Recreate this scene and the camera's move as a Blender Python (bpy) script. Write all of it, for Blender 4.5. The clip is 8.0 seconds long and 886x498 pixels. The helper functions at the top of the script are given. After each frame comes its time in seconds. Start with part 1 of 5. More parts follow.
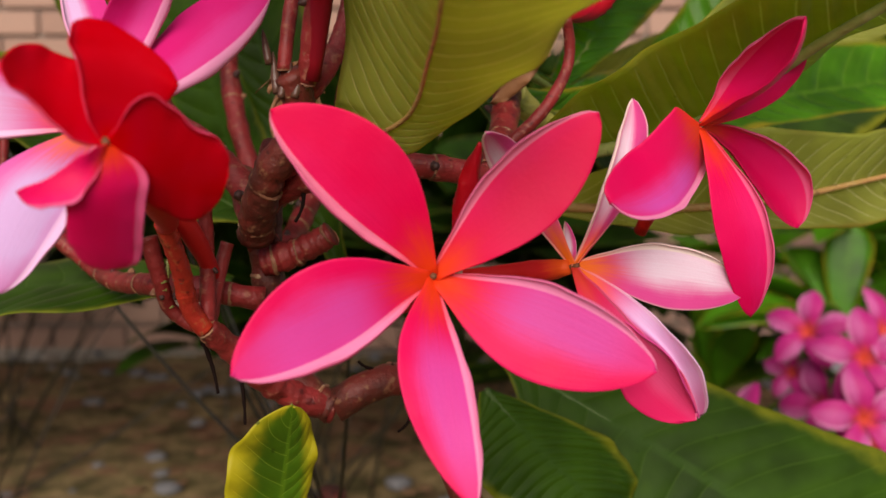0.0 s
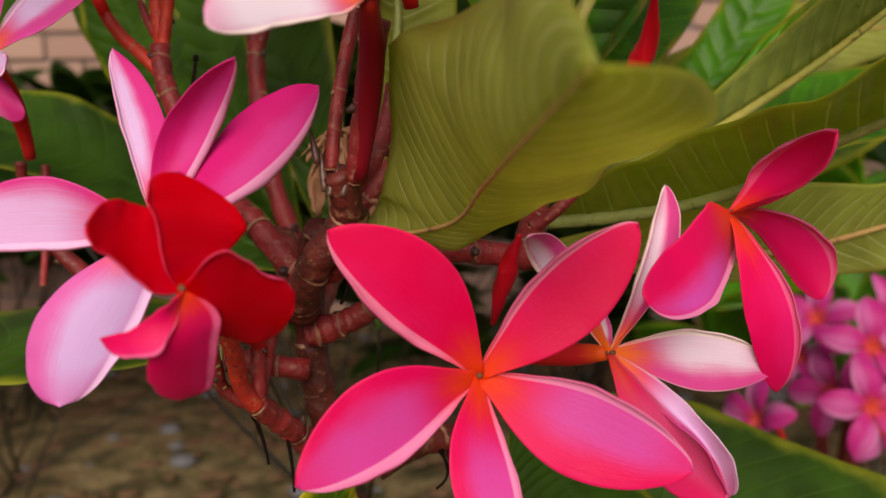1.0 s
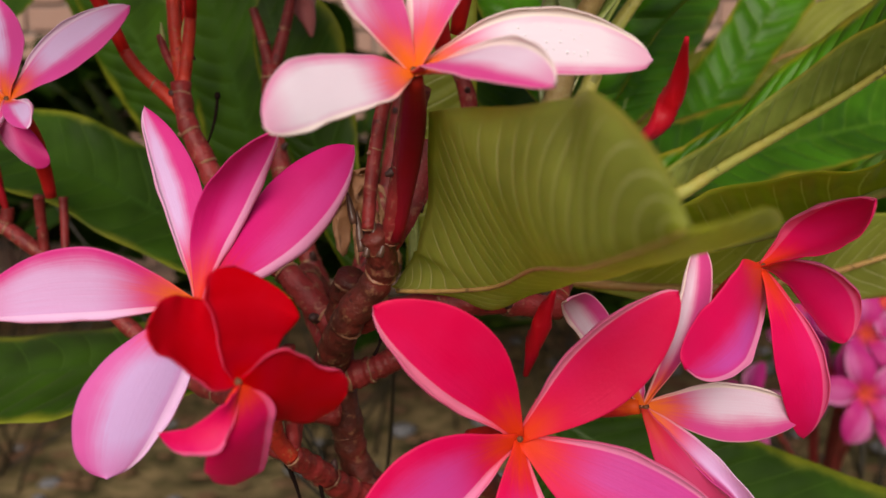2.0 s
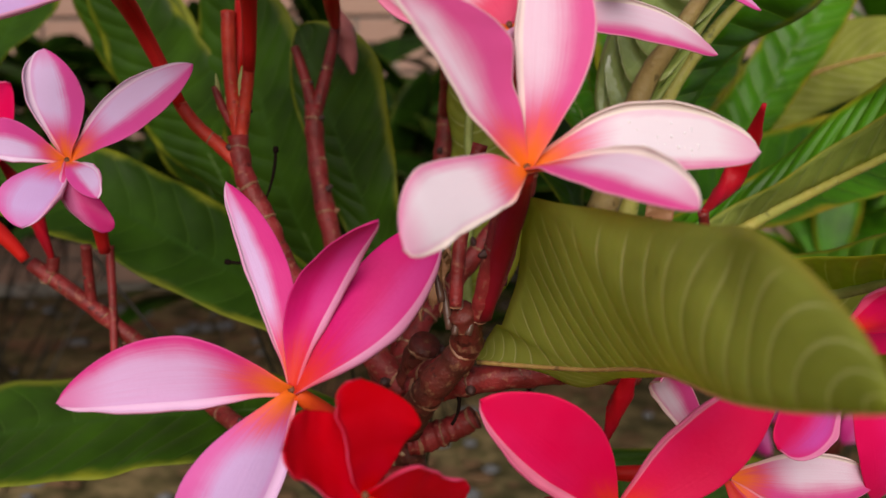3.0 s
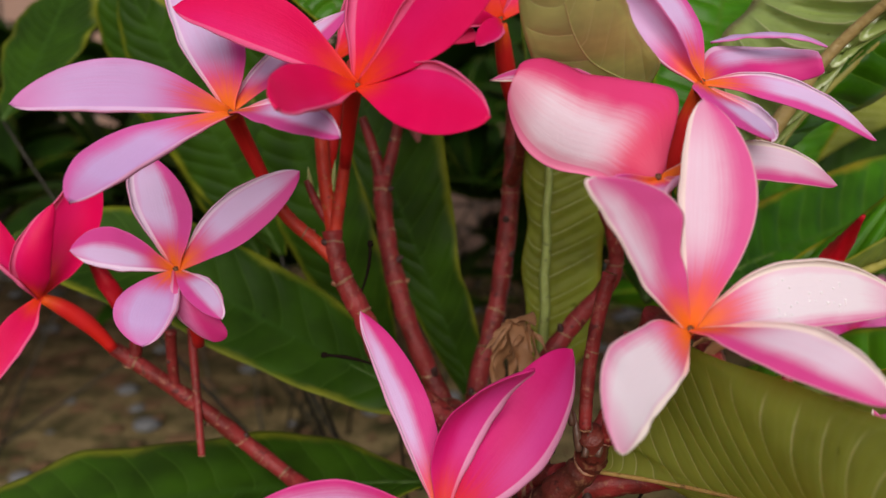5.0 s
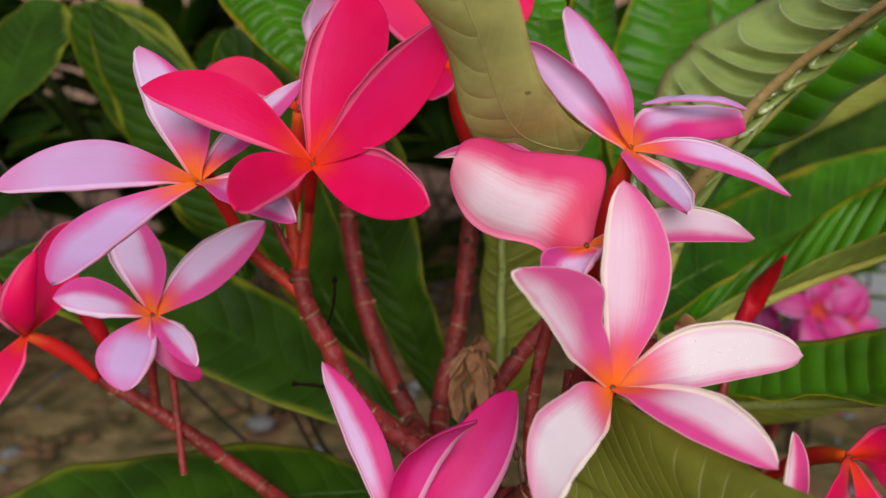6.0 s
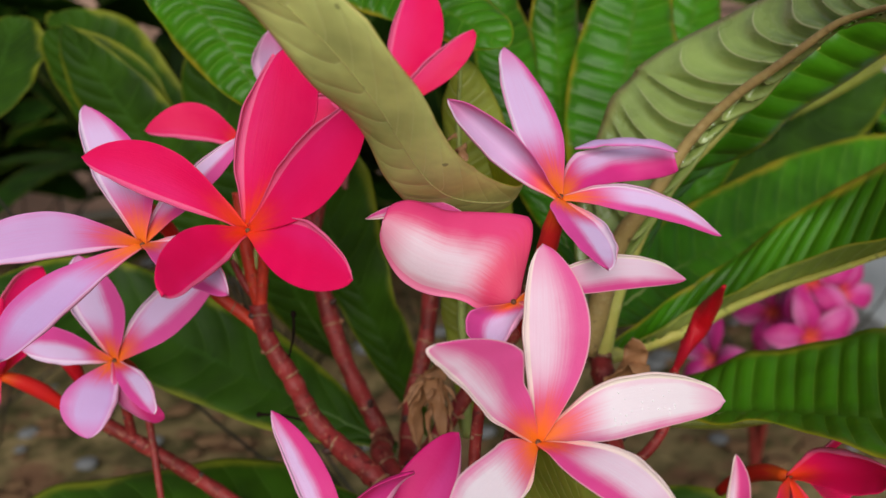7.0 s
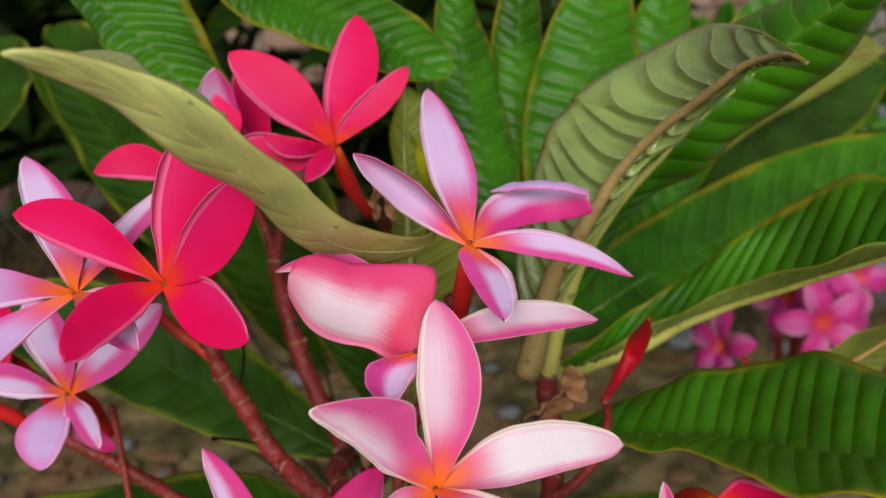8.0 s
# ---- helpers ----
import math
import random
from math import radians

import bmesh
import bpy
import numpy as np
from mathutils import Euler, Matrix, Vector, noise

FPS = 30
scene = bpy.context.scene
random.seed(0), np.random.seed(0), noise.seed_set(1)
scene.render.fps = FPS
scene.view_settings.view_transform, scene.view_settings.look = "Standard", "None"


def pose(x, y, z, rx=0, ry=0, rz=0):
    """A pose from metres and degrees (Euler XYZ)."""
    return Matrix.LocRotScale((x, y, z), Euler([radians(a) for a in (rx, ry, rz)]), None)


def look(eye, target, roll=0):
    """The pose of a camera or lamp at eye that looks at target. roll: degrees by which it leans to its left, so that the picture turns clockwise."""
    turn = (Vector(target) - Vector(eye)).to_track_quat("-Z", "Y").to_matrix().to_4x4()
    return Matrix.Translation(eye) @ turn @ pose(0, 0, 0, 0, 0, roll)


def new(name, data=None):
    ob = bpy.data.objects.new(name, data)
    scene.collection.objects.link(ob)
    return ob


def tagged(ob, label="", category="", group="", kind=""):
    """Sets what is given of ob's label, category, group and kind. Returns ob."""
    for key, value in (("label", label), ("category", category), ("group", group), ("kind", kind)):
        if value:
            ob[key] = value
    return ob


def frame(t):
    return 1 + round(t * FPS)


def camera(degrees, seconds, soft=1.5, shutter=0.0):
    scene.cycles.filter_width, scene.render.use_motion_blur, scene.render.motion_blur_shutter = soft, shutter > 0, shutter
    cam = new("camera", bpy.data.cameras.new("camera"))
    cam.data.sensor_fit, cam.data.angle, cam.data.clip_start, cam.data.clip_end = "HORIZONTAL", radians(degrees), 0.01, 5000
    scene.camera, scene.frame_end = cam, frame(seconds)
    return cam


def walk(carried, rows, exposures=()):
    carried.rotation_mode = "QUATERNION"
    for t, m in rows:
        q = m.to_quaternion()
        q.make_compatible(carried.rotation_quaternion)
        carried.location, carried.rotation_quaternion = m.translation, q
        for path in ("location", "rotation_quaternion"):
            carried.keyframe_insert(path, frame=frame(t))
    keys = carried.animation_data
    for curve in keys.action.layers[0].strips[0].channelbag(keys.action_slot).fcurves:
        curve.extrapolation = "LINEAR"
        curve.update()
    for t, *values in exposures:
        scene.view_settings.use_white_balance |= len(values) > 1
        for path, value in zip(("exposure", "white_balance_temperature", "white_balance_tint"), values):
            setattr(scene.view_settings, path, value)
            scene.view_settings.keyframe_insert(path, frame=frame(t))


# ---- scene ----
cam = camera(53.4, 8.0)
METRES, EYE, TILT, LEAN, TURN = 0.27, 0.6, -6.0, 0.0, 0.0
ROWS = [
    (0.0, 0.0, 0.0, 0.0, 0.0, 0.0, -0.0),
    (0.5, -0.0159, -0.0162, 0.0674, 0.15, -1.39, 0.23),
    (1.0, -0.0332, -0.031, 0.1159, 0.24, -2.74, 0.4),
    (2.5, -0.1175, -0.022, 0.2406, -1.57, -5.76, 0.71),
    (3.0, -0.1743, -0.0121, 0.2816, -2.45, -6.26, 0.71),
    (3.5, -0.2211, 0.0009, 0.3057, -3.34, -6.67, 0.76),
    (4.0, -0.2528, 0.0089, 0.3394, -4.08, -7.04, 0.7),
    (4.5, -0.3245, 0.0113, 0.3816, -4.71, -7.56, 0.64),
    (6.0, -0.2958, -0.0612, 0.5285, -6.37, -11.36, 1.7),
    (6.5, -0.2525, -0.0817, 0.5834, -6.44, -12.88, 2.67),
    (7.0, -0.2184, -0.0754, 0.6209, -5.91, -14.21, 3.72),
    (7.5, -0.1491, -0.0812, 0.6598, -5.06, -15.28, 4.73),
    (8.0, -0.0833, -0.0926, 0.6906, -3.34, -16.0, 5.37),
]
walk(cam, [(t, pose(0, 0, EYE, TILT, LEAN, TURN) @ pose(METRES * x, METRES * y, METRES * z, 90 + pitch, roll, yaw)) for t, x, y, z, yaw, pitch, roll in ROWS],
     [(0.0, 0.32, 7250.0, 17.0), (1.0, 0.18, 7250.0, 17.0), (2.5, 0.08, 7000.0, 14.0), (4.5, -0.04, 6800.0, 12.0), (8.0, 0.02, 6450.0, 4.0)])
# a small lens near its subject: the distance goes soft
cam.data.dof.use_dof, cam.data.dof.focus_distance, cam.data.dof.aperture_fstop = True, 0.215, 15.0

# ---------------------------------------------------------------- light
world = bpy.data.worlds.new("sky")
scene.world = world
world.use_nodes = True
wn = world.node_tree.nodes
sky = wn.new("ShaderNodeTexSky")
sky.sky_type, sky.sun_disc = "NISHITA", False
sky.sun_elevation, sky.sun_rotation = radians(34), radians(187)
wn["Background"].inputs["Strength"].default_value = 0.066
world.node_tree.links.new(sky.outputs["Color"], wn["Background"].inputs["Color"])
sun = new("sun", bpy.data.lights.new("sun", "SUN"))
sun.data.energy, sun.data.angle, sun.data.color = 3.3, radians(48), (1.0, 0.95, 0.90)
sun.matrix_world = look((-0.25, -1.95, 2.05), (0, 0.2, 0.6))


# ---------------------------------------------------------------- material helpers
class Nodes:
    """A small wrapper that wires a node material."""

    def __init__(self, name):
        self.mat = bpy.data.materials.new(name)
        self.mat.use_nodes = True
        self.tree = self.mat.node_tree
        self.bsdf = self.tree.nodes["Principled BSDF"]
        self.out = self.tree.nodes["Material Output"]

    def put(self, socket, value):
        if isinstance(value, bpy.types.NodeSocket):
            self.tree.links.new(value, socket)
        elif isinstance(value, (tuple, list)) and len(value) == 3 and socket.type == "RGBA":
            socket.default_value = (*value, 1)
        else:
            socket.default_value = value

    def node(self, kind, out=0, props=None, **ins):
        n = self.tree.nodes.new(kind)
        if props:
            n.operation = props["operation"]
        for key, value in ins.items():
            self.put(n.inputs[int(key[1:])] if key[0] == "i" and key[1:].isdigit() else n.inputs[key.replace("_", " ")], value)
        return n.outputs[out]

    def math(self, op, a, b=0.0):
        return self.node("ShaderNodeMath", props={"operation": op}, i0=a, i1=b)

    def mix(self, fac, a, b, blend="MIX"):
        n = self.tree.nodes.new("ShaderNodeMix")
        n.data_type, n.blend_type = "RGBA", blend
        self.put(n.inputs[0], fac), self.put(n.inputs[6], a), self.put(n.inputs[7], b)
        return n.outputs[2]

    def step(self, x, lo, hi):
        n = self.tree.nodes.new("ShaderNodeMapRange")
        n.interpolation_type = "SMOOTHSTEP"
        self.put(n.inputs[0], x), self.put(n.inputs[1], lo), self.put(n.inputs[2], hi)
        return n.outputs[0]

    def noise(self, scale, detail=3.0, vector=None, rough=0.55):
        n = self.tree.nodes.new("ShaderNodeTexNoise")
        n.inputs["Scale"].default_value, n.inputs["Detail"].default_value, n.inputs["Roughness"].default_value = scale, detail, rough
        if vector is not None:
            self.put(n.inputs["Vector"], vector)
        return n.outputs[0]

    def place(self):
        return self.node("ShaderNodeTexCoord", 3)

    def uv(self):
        s = self.tree.nodes.new("ShaderNodeSeparateXYZ")
        self.tree.links.new(self.node("ShaderNodeTexCoord", 2), s.inputs[0])
        return s.outputs[0], s.outputs[1]

    def scaled(self, vector, x, y, z):
        return self.node("ShaderNodeMapping", Vector=vector, Scale=(x, y, z))

    def bump(self, height, strength, distance):
        self.put(self.bsdf.inputs["Normal"], self.node("ShaderNodeBump", Strength=strength, Distance=distance, Height=height))

    def finish(self, color, rough, thin=0.0, thin_color=None, sheen=0.0, specular=0.5):
        self.put(self.bsdf.inputs["Base Color"], color)
        self.put(self.bsdf.inputs["Roughness"], rough)
        self.put(self.bsdf.inputs["Specular IOR Level"], specular)
        self.bsdf.inputs["Sheen Weight"].default_value = sheen
        self.bsdf.inputs["Sheen Roughness"].default_value = 0.4
        if thin:
            t = self.node("ShaderNodeBsdfTranslucent", Color=thin_color or color)
            m = self.tree.nodes.new("ShaderNodeMixShader")
            m.inputs[0].default_value = thin
            self.put(m.inputs[1], self.bsdf.outputs[0]), self.put(m.inputs[2], t)
            self.put(self.out.inputs["Surface"], m.outputs[0])
        return self.mat


def petal_material(name, throat, body, pale, rim, pale_amount, rim_amount, both=0.0, start=0.3, soft=0.3, inner=0.3, gloss=0.17):
    """u runs from the throat to the tip, v across; a pale band, part pigment and part sky sheen painted into the
    colour, lies towards the rolled edge, inside a darker line and a pale rim.
    """
    k = Nodes(name)
    u, v = k.uv()
    e = k.math("ABSOLUTE", k.math("SUBTRACT", k.math("MULTIPLY", v, 2.0), 1.0))
    at = k.place()
    rnd = k.node("ShaderNodeObjectInfo", 5)
    flat = k.node("ShaderNodeTexCoord", 2)
    shift = k.node("ShaderNodeCombineXYZ", i0=k.math("MULTIPLY", rnd, 9.0), i1=k.math("MULTIPLY", rnd, 31.0))
    flat = k.node("ShaderNodeVectorMath", props={"operation": "ADD"}, i0=flat, i1=shift)
    streak = k.noise(1.0, 4.0, k.scaled(flat, 2.5, 34.0, 1.0))
    fine = k.noise(1.0, 5.0, k.scaled(flat, 9.0, 130.0, 1.0))
    blotch = k.noise(80.0, 4.0, at)
    vv = k.math("ADD", v, k.math("ADD", k.math("MULTIPLY", k.math("SUBTRACT", blotch, 0.5), 0.22), k.math("MULTIPLY", k.math("SUBTRACT", streak, 0.5), 0.12)))
    lo = k.math("ADD", start - 0.12, k.math("MULTIPLY", rnd, 0.36))
    band = k.math("MULTIPLY", k.step(vv, lo, k.math("ADD", lo, soft)), k.math("SUBTRACT", 1.0, k.math("MULTIPLY", k.step(vv, 0.77, 0.87), k.math("MULTIPLY", k.step(rnd, 0.15, 0.75), inner))))
    band = k.math("MULTIPLY", band, k.step(u, 0.14, 0.46))
    band = k.math("MULTIPLY", band, k.math("SUBTRACT", 1.0, k.math("MULTIPLY", k.step(u, 0.72, 1.0), 0.6)))
    band = k.math("MULTIPLY", band, k.math("ADD", 0.72, k.math("ADD", k.math("MULTIPLY", streak, 0.3), k.math("MULTIPLY", fine, 0.12))))
    c = k.mix(k.math("MULTIPLY", k.math("SUBTRACT", blotch, 0.35), 0.6), body, tuple(min(1.0, x * 1.05 + 0.03 * y) for x, y in zip(body, (0, 0.6, 2.2))))
    c = k.mix(k.math("MULTIPLY", band, k.math("ADD", pale_amount, k.math("MULTIPLY", k.math("SUBTRACT", rnd, 0.5), 0.3))), c, pale)
    edge = k.math("MAXIMUM", k.step(v, 0.878, 0.896), k.math("MULTIPLY", k.step(e, 0.93, 0.99), both))
    edge = k.math("MULTIPLY", edge, k.math("ADD", 0.62, k.math("MULTIPLY", streak, 0.6)))
    c = k.mix(k.math("MULTIPLY", edge, rim_amount), c, rim)
    wob = k.math("ADD", u, k.math("ADD", k.math("MULTIPLY", k.math("SUBTRACT", streak, 0.5), 0.26), k.math("MULTIPLY", k.math("SUBTRACT", fine, 0.5), 0.14)))
    wob = k.math("ADD", wob, k.math("MULTIPLY", e, 0.07))
    c = k.mix(k.math("MULTIPLY", k.math("SUBTRACT", 1.0, k.step(wob, 0.16, 0.38)), 0.45), c, (throat[0] * 0.92, throat[1] * 0.25, 0.03))
    c = k.mix(k.math("MULTIPLY", k.math("SUBTRACT", 1.0, k.step(wob, 0.06, 0.30)), k.math("SUBTRACT", 1.0, k.math("MULTIPLY", edge, 0.55))), c, throat)
    c = k.mix(k.math("MULTIPLY", k.step(fine, 0.45, 0.75), 0.06), c, tuple(x * 0.62 for x in body))
    k.bump(k.math("ADD", k.math("ADD", k.math("MULTIPLY", streak, 0.8), k.math("MULTIPLY", fine, 0.2)), k.math("MULTIPLY", k.noise(900.0, 2.0, at), 0.6)), 0.2, 0.0005)
    return k.finish(c, k.math("ADD", 0.36, k.math("MULTIPLY", blotch, 0.2)), thin=0.2, thin_color=k.mix(0.5, c, body), sheen=0.02 if gloss > 0.1 else 0.0, specular=gloss)


def leaf_material(name, base, vein, margin, count, slope, yellow=0.0, rough=0.38, relief=0.6, thin=0.15, specular=0.5, line_width=0.08, glow=(0.5, 0.6, 0.08), mid=None, bulge=0.0):
    """Side veins run out from the midrib towards the margin; u along, v across with 0.5 on the midrib."""
    k = Nodes(name)
    u, v = k.uv()
    e = k.math("ABSOLUTE", k.math("SUBTRACT", k.math("MULTIPLY", v, 2.0), 1.0))
    side = k.math("GREATER_THAN", v, 0.5)
    at = k.place()
    warp = k.noise(45.0, 3.0, at)
    ph = k.math("SUBTRACT", k.math("MULTIPLY", u, count), k.math("MULTIPLY", k.math("POWER", e, 1.4), slope))
    if bulge:
        ph = k.math("ADD", ph, k.math("MULTIPLY", k.math("MULTIPLY", e, k.math("SUBTRACT", 1.0, e)), 4.0 * bulge))
    ph = k.math("ADD", ph, k.math("ADD", k.math("MULTIPLY", warp, 0.12), k.math("MULTIPLY", side, 0.43)))
    saw = k.math("ABSOLUTE", k.math("SUBTRACT", k.math("MULTIPLY", k.math("FRACT", ph), 2.0), 1.0))
    inner = k.math("SUBTRACT", 1.0, k.step(e, 0.78, 0.95))
    line = k.math("MULTIPLY", k.step(saw, 1.0 - 2 * line_width, 1.0), inner)
    ph2 = k.math("ADD", k.math("MULTIPLY", ph, 3.0), k.math("MULTIPLY", k.noise(150.0, 2.0, at), 1.2))
    saw2 = k.math("ABSOLUTE", k.math("SUBTRACT", k.math("MULTIPLY", k.math("FRACT", ph2), 2.0), 1.0))
    big, small = k.noise(28.0, 4.0, at), k.noise(420.0, 3.0, at)
    c = k.mix(k.step(big, 0.3, 0.7), tuple(x * 0.55 for x in base), tuple(min(1, x * 1.45) for x in base))
    c = k.mix(k.math("MULTIPLY", small, 0.3), c, tuple(x * 0.6 for x in base))
    c = k.mix(k.math("MULTIPLY", k.step(saw2, 0.8, 1.0), 0.12), c, vein)
    c = k.mix(k.math("MULTIPLY", line, k.math("ADD", 0.35, k.math("MULTIPLY", warp, 0.6))), c, vein)
    if mid:
        c = k.mix(k.math("MULTIPLY", k.math("SUBTRACT", 1.0, k.step(e, 0.035, 0.075)), 0.85), c, mid)
    edge = k.math("ADD", e, k.math("MULTIPLY", k.math("SUBTRACT", k.noise(45.0, 4.0, at), 0.5), 0.25 + yellow))
    c = k.mix(k.math("MULTIPLY", k.step(edge, 0.93 - 0.45 * yellow, 1.06 - 0.1 * yellow), 0.8), c, margin)
    c = k.mix(k.math("MULTIPLY", k.step(k.noise(230.0, 1.0, at), 0.76, 0.79), 0.8), c, tuple(x * 0.3 for x in base))
    pillow = k.math("MULTIPLY", k.math("SUBTRACT", 1.0, k.math("POWER", saw, 3.0)), inner)
    k.bump(k.math("ADD", pillow, k.math("ADD", k.math("MULTIPLY", saw2, -0.05), k.math("ADD", k.math("MULTIPLY", small, 0.10), k.math("MULTIPLY", k.noise(110.0, 3.0, at), 0.35)))), relief, 0.0014)
    return k.finish(c, k.math("ADD", rough, k.math("MULTIPLY", big, 0.15)), thin=thin, thin_color=k.mix(k.math("MULTIPLY", line, 0.9), k.mix(big, tuple(x * 0.5 for x in glow), tuple(min(1, x * 1.25) for x in glow)), tuple(min(1, x * 1.6 + 0.1) for x in glow)), specular=specular)


def bark_material(name, young, old, scar):
    """Skin of a shoot: two shades in patches, fine cracks, pale pores and dark specks."""
    k = Nodes(name)
    at = k.place()
    a, b, fine = k.noise(110.0, 5.0, at), k.noise(420.0, 4.0, at), k.noise(1500.0, 3.0, at)
    c = k.mix(k.step(a, 0.36, 0.66), young, old)
    c = k.mix(k.math("MULTIPLY", k.step(b, 0.56, 0.70), 0.65), c, scar)
    c = k.mix(k.math("MULTIPLY", k.step(k.noise(260.0, 3.0, at), 0.62, 0.70), 0.7), c, tuple(x * 0.28 for x in old))
    c = k.mix(k.math("MULTIPLY", k.step(fine, 0.5, 0.75), 0.3), c, tuple(x * 0.5 for x in young))
    k.bump(k.math("ADD", a, k.math("ADD", k.math("MULTIPLY", b, 0.7), k.math("MULTIPLY", fine, 0.25))), 0.7, 0.0009)
    return k.finish(c, k.math("ADD", 0.34, k.math("MULTIPLY", b, 0.3)), specular=0.35)


def plain_material(name, color, rough, scale=200.0, amount=0.35, relief=0.3):
    k = Nodes(name)
    at = k.place()
    n = k.noise(scale, 4.0, at)
    c = k.mix(n, tuple(x * (1 - amount) for x in color), tuple(min(1, x * (1 + amount)) for x in color))
    k.bump(n, relief, 0.002)
    return k.finish(c, rough)


ORANGE = (0.92, 0.17, 0.012)
HOT = (petal_material("hot_pink_petal", (0.86, 0.05, 0.010), (0.78, 0.002, 0.095), (0.76, 0.022, 0.22), (0.82, 0.16, 0.34), 0.5, 0.7, 0.05, 0.35, 0.5),
       petal_material("hot_pink_petal_back", (0.70, 0.05, 0.03), (0.74, 0.014, 0.12), (0.76, 0.11, 0.28), (0.80, 0.22, 0.40), 0.7, 0.5))
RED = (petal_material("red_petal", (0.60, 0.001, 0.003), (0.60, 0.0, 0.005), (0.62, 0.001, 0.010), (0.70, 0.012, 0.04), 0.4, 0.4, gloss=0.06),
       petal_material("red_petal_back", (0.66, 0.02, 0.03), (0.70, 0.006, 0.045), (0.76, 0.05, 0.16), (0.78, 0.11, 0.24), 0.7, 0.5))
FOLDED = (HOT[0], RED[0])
# the lilac streak is pigment plus waxy sky sheen put into the colour
VIVID = (petal_material("lilac_streaked_pink_petal", (0.86, 0.05, 0.008), (0.78, 0.003, 0.10), (0.64, 0.075, 0.40), (0.84, 0.30, 0.50), 0.95, 0.85, 0.05, 0.16, 0.42), HOT[1])
ROSY = (petal_material("rose_red_petal", (0.86, 0.05, 0.008), (0.80, 0.002, 0.075), (0.76, 0.020, 0.18), (0.84, 0.26, 0.42), 0.45, 0.85, 0.05, 0.45, 0.5), HOT[1])
ROSE = (petal_material("lilac_pink_petal", ORANGE, (0.72, 0.07, 0.33), (0.74, 0.53, 0.83), (0.86, 0.70, 0.86), 1.1, 0.85, 0.1, 0.06, 0.30),
        petal_material("lilac_pink_petal_back", (0.66, 0.05, 0.06), (0.66, 0.03, 0.21), (0.74, 0.22, 0.48), (0.84, 0.50, 0.70), 0.7, 0.7))
PINK = (petal_material("bright_pink_petal", ORANGE, (0.70, 0.035, 0.25), (0.74, 0.50, 0.81), (0.84, 0.58, 0.78), 1.05, 0.7, 0.1, 0.14, 0.36), ROSE[1])
MAUVE = (petal_material("magenta_pink_petal", (0.82, 0.05, 0.02), (0.66, 0.012, 0.19), (0.64, 0.07, 0.38), (0.80, 0.42, 0.64), 0.7, 0.6, 0.1, 0.2, 0.4),
         petal_material("magenta_pink_petal_back", (0.78, 0.04, 0.02), (0.66, 0.012, 0.18), (0.68, 0.06, 0.33), (0.82, 0.44, 0.66), 0.7, 0.7))
CREAM = (petal_material("cream_pink_petal", ORANGE, (0.72, 0.07, 0.29), (0.84, 0.70, 0.83), (0.92, 0.80, 0.72), 1.08, 0.9, 0.5, 0.2, 0.38, 0.9),
         petal_material("cream_pink_petal_back", (0.66, 0.05, 0.04), (0.68, 0.04, 0.20), (0.82, 0.40, 0.55), (0.90, 0.76, 0.70), 0.7, 0.9, 0.5))
MILK = (petal_material("milky_white_petal", ORANGE, (0.76, 0.16, 0.38), (0.86, 0.76, 0.84), (0.93, 0.84, 0.74), 1.1, 0.9, 0.6, -0.2, 0.3), CREAM[1])
LILAC = (petal_material("pale_lilac_petal", ORANGE, (0.72, 0.12, 0.42), (0.66, 0.43, 0.78), (0.82, 0.58, 0.80), 1.05, 0.7, 0.1, -0.15, 0.4), ROSE[1])
BLUSH = (petal_material("half_pink_petal", ORANGE, (0.74, 0.09, 0.31), (0.86, 0.68, 0.82), (0.92, 0.78, 0.72), 1.05, 0.9, 0.6, 0.22, 0.55, 0.5), CREAM[1])
SILK = (petal_material("white_pink_petal_back", (0.78, 0.08, 0.18), (0.76, 0.05, 0.20), (0.86, 0.68, 0.80), (0.80, 0.14, 0.32), 1.1, 0.8, 0.1, 0.12, 0.34, 1.0), CREAM[1])
CRIMSON = (ROSE[0], petal_material("crimson_petal_back", (0.60, 0.02, 0.02), (0.55, 0.008, 0.06), (0.60, 0.04, 0.14), (0.80, 0.40, 0.58), 0.5, 0.8))
MAGENTA = (petal_material("magenta_petal", (0.74, 0.10, 0.05), (0.52, 0.025, 0.20), (0.62, 0.14, 0.38), (0.62, 0.26, 0.44), 0.8, 0.6),
           petal_material("magenta_petal_back", (0.55, 0.05, 0.06), (0.50, 0.02, 0.17), (0.60, 0.12, 0.33), (0.62, 0.26, 0.42), 0.6, 0.5))
TUBE = petal_material("flower_tube", (0.76, 0.09, 0.012), (0.62, 0.016, 0.010), (0.66, 0.04, 0.02), (0.3, 0.01, 0.01), 0.4, 0.2)
DARK_TUBE = petal_material("dark_flower_tube", (0.40, 0.02, 0.012), (0.26, 0.006, 0.012), (0.32, 0.012, 0.02), (0.2, 0.006, 0.01), 0.4, 0.2)
BUD = petal_material("flower_bud", (0.3, 0.006, 0.01), (0.46, 0.004, 0.010), (0.56, 0.02, 0.03), (0.3, 0.004, 0.01), 0.5, 0.2)
PALE_BUD = petal_material("withered_bud", (0.5, 0.12, 0.08), (0.55, 0.18, 0.18), (0.65, 0.36, 0.34), (0.4, 0.12, 0.08), 0.6, 0.5)

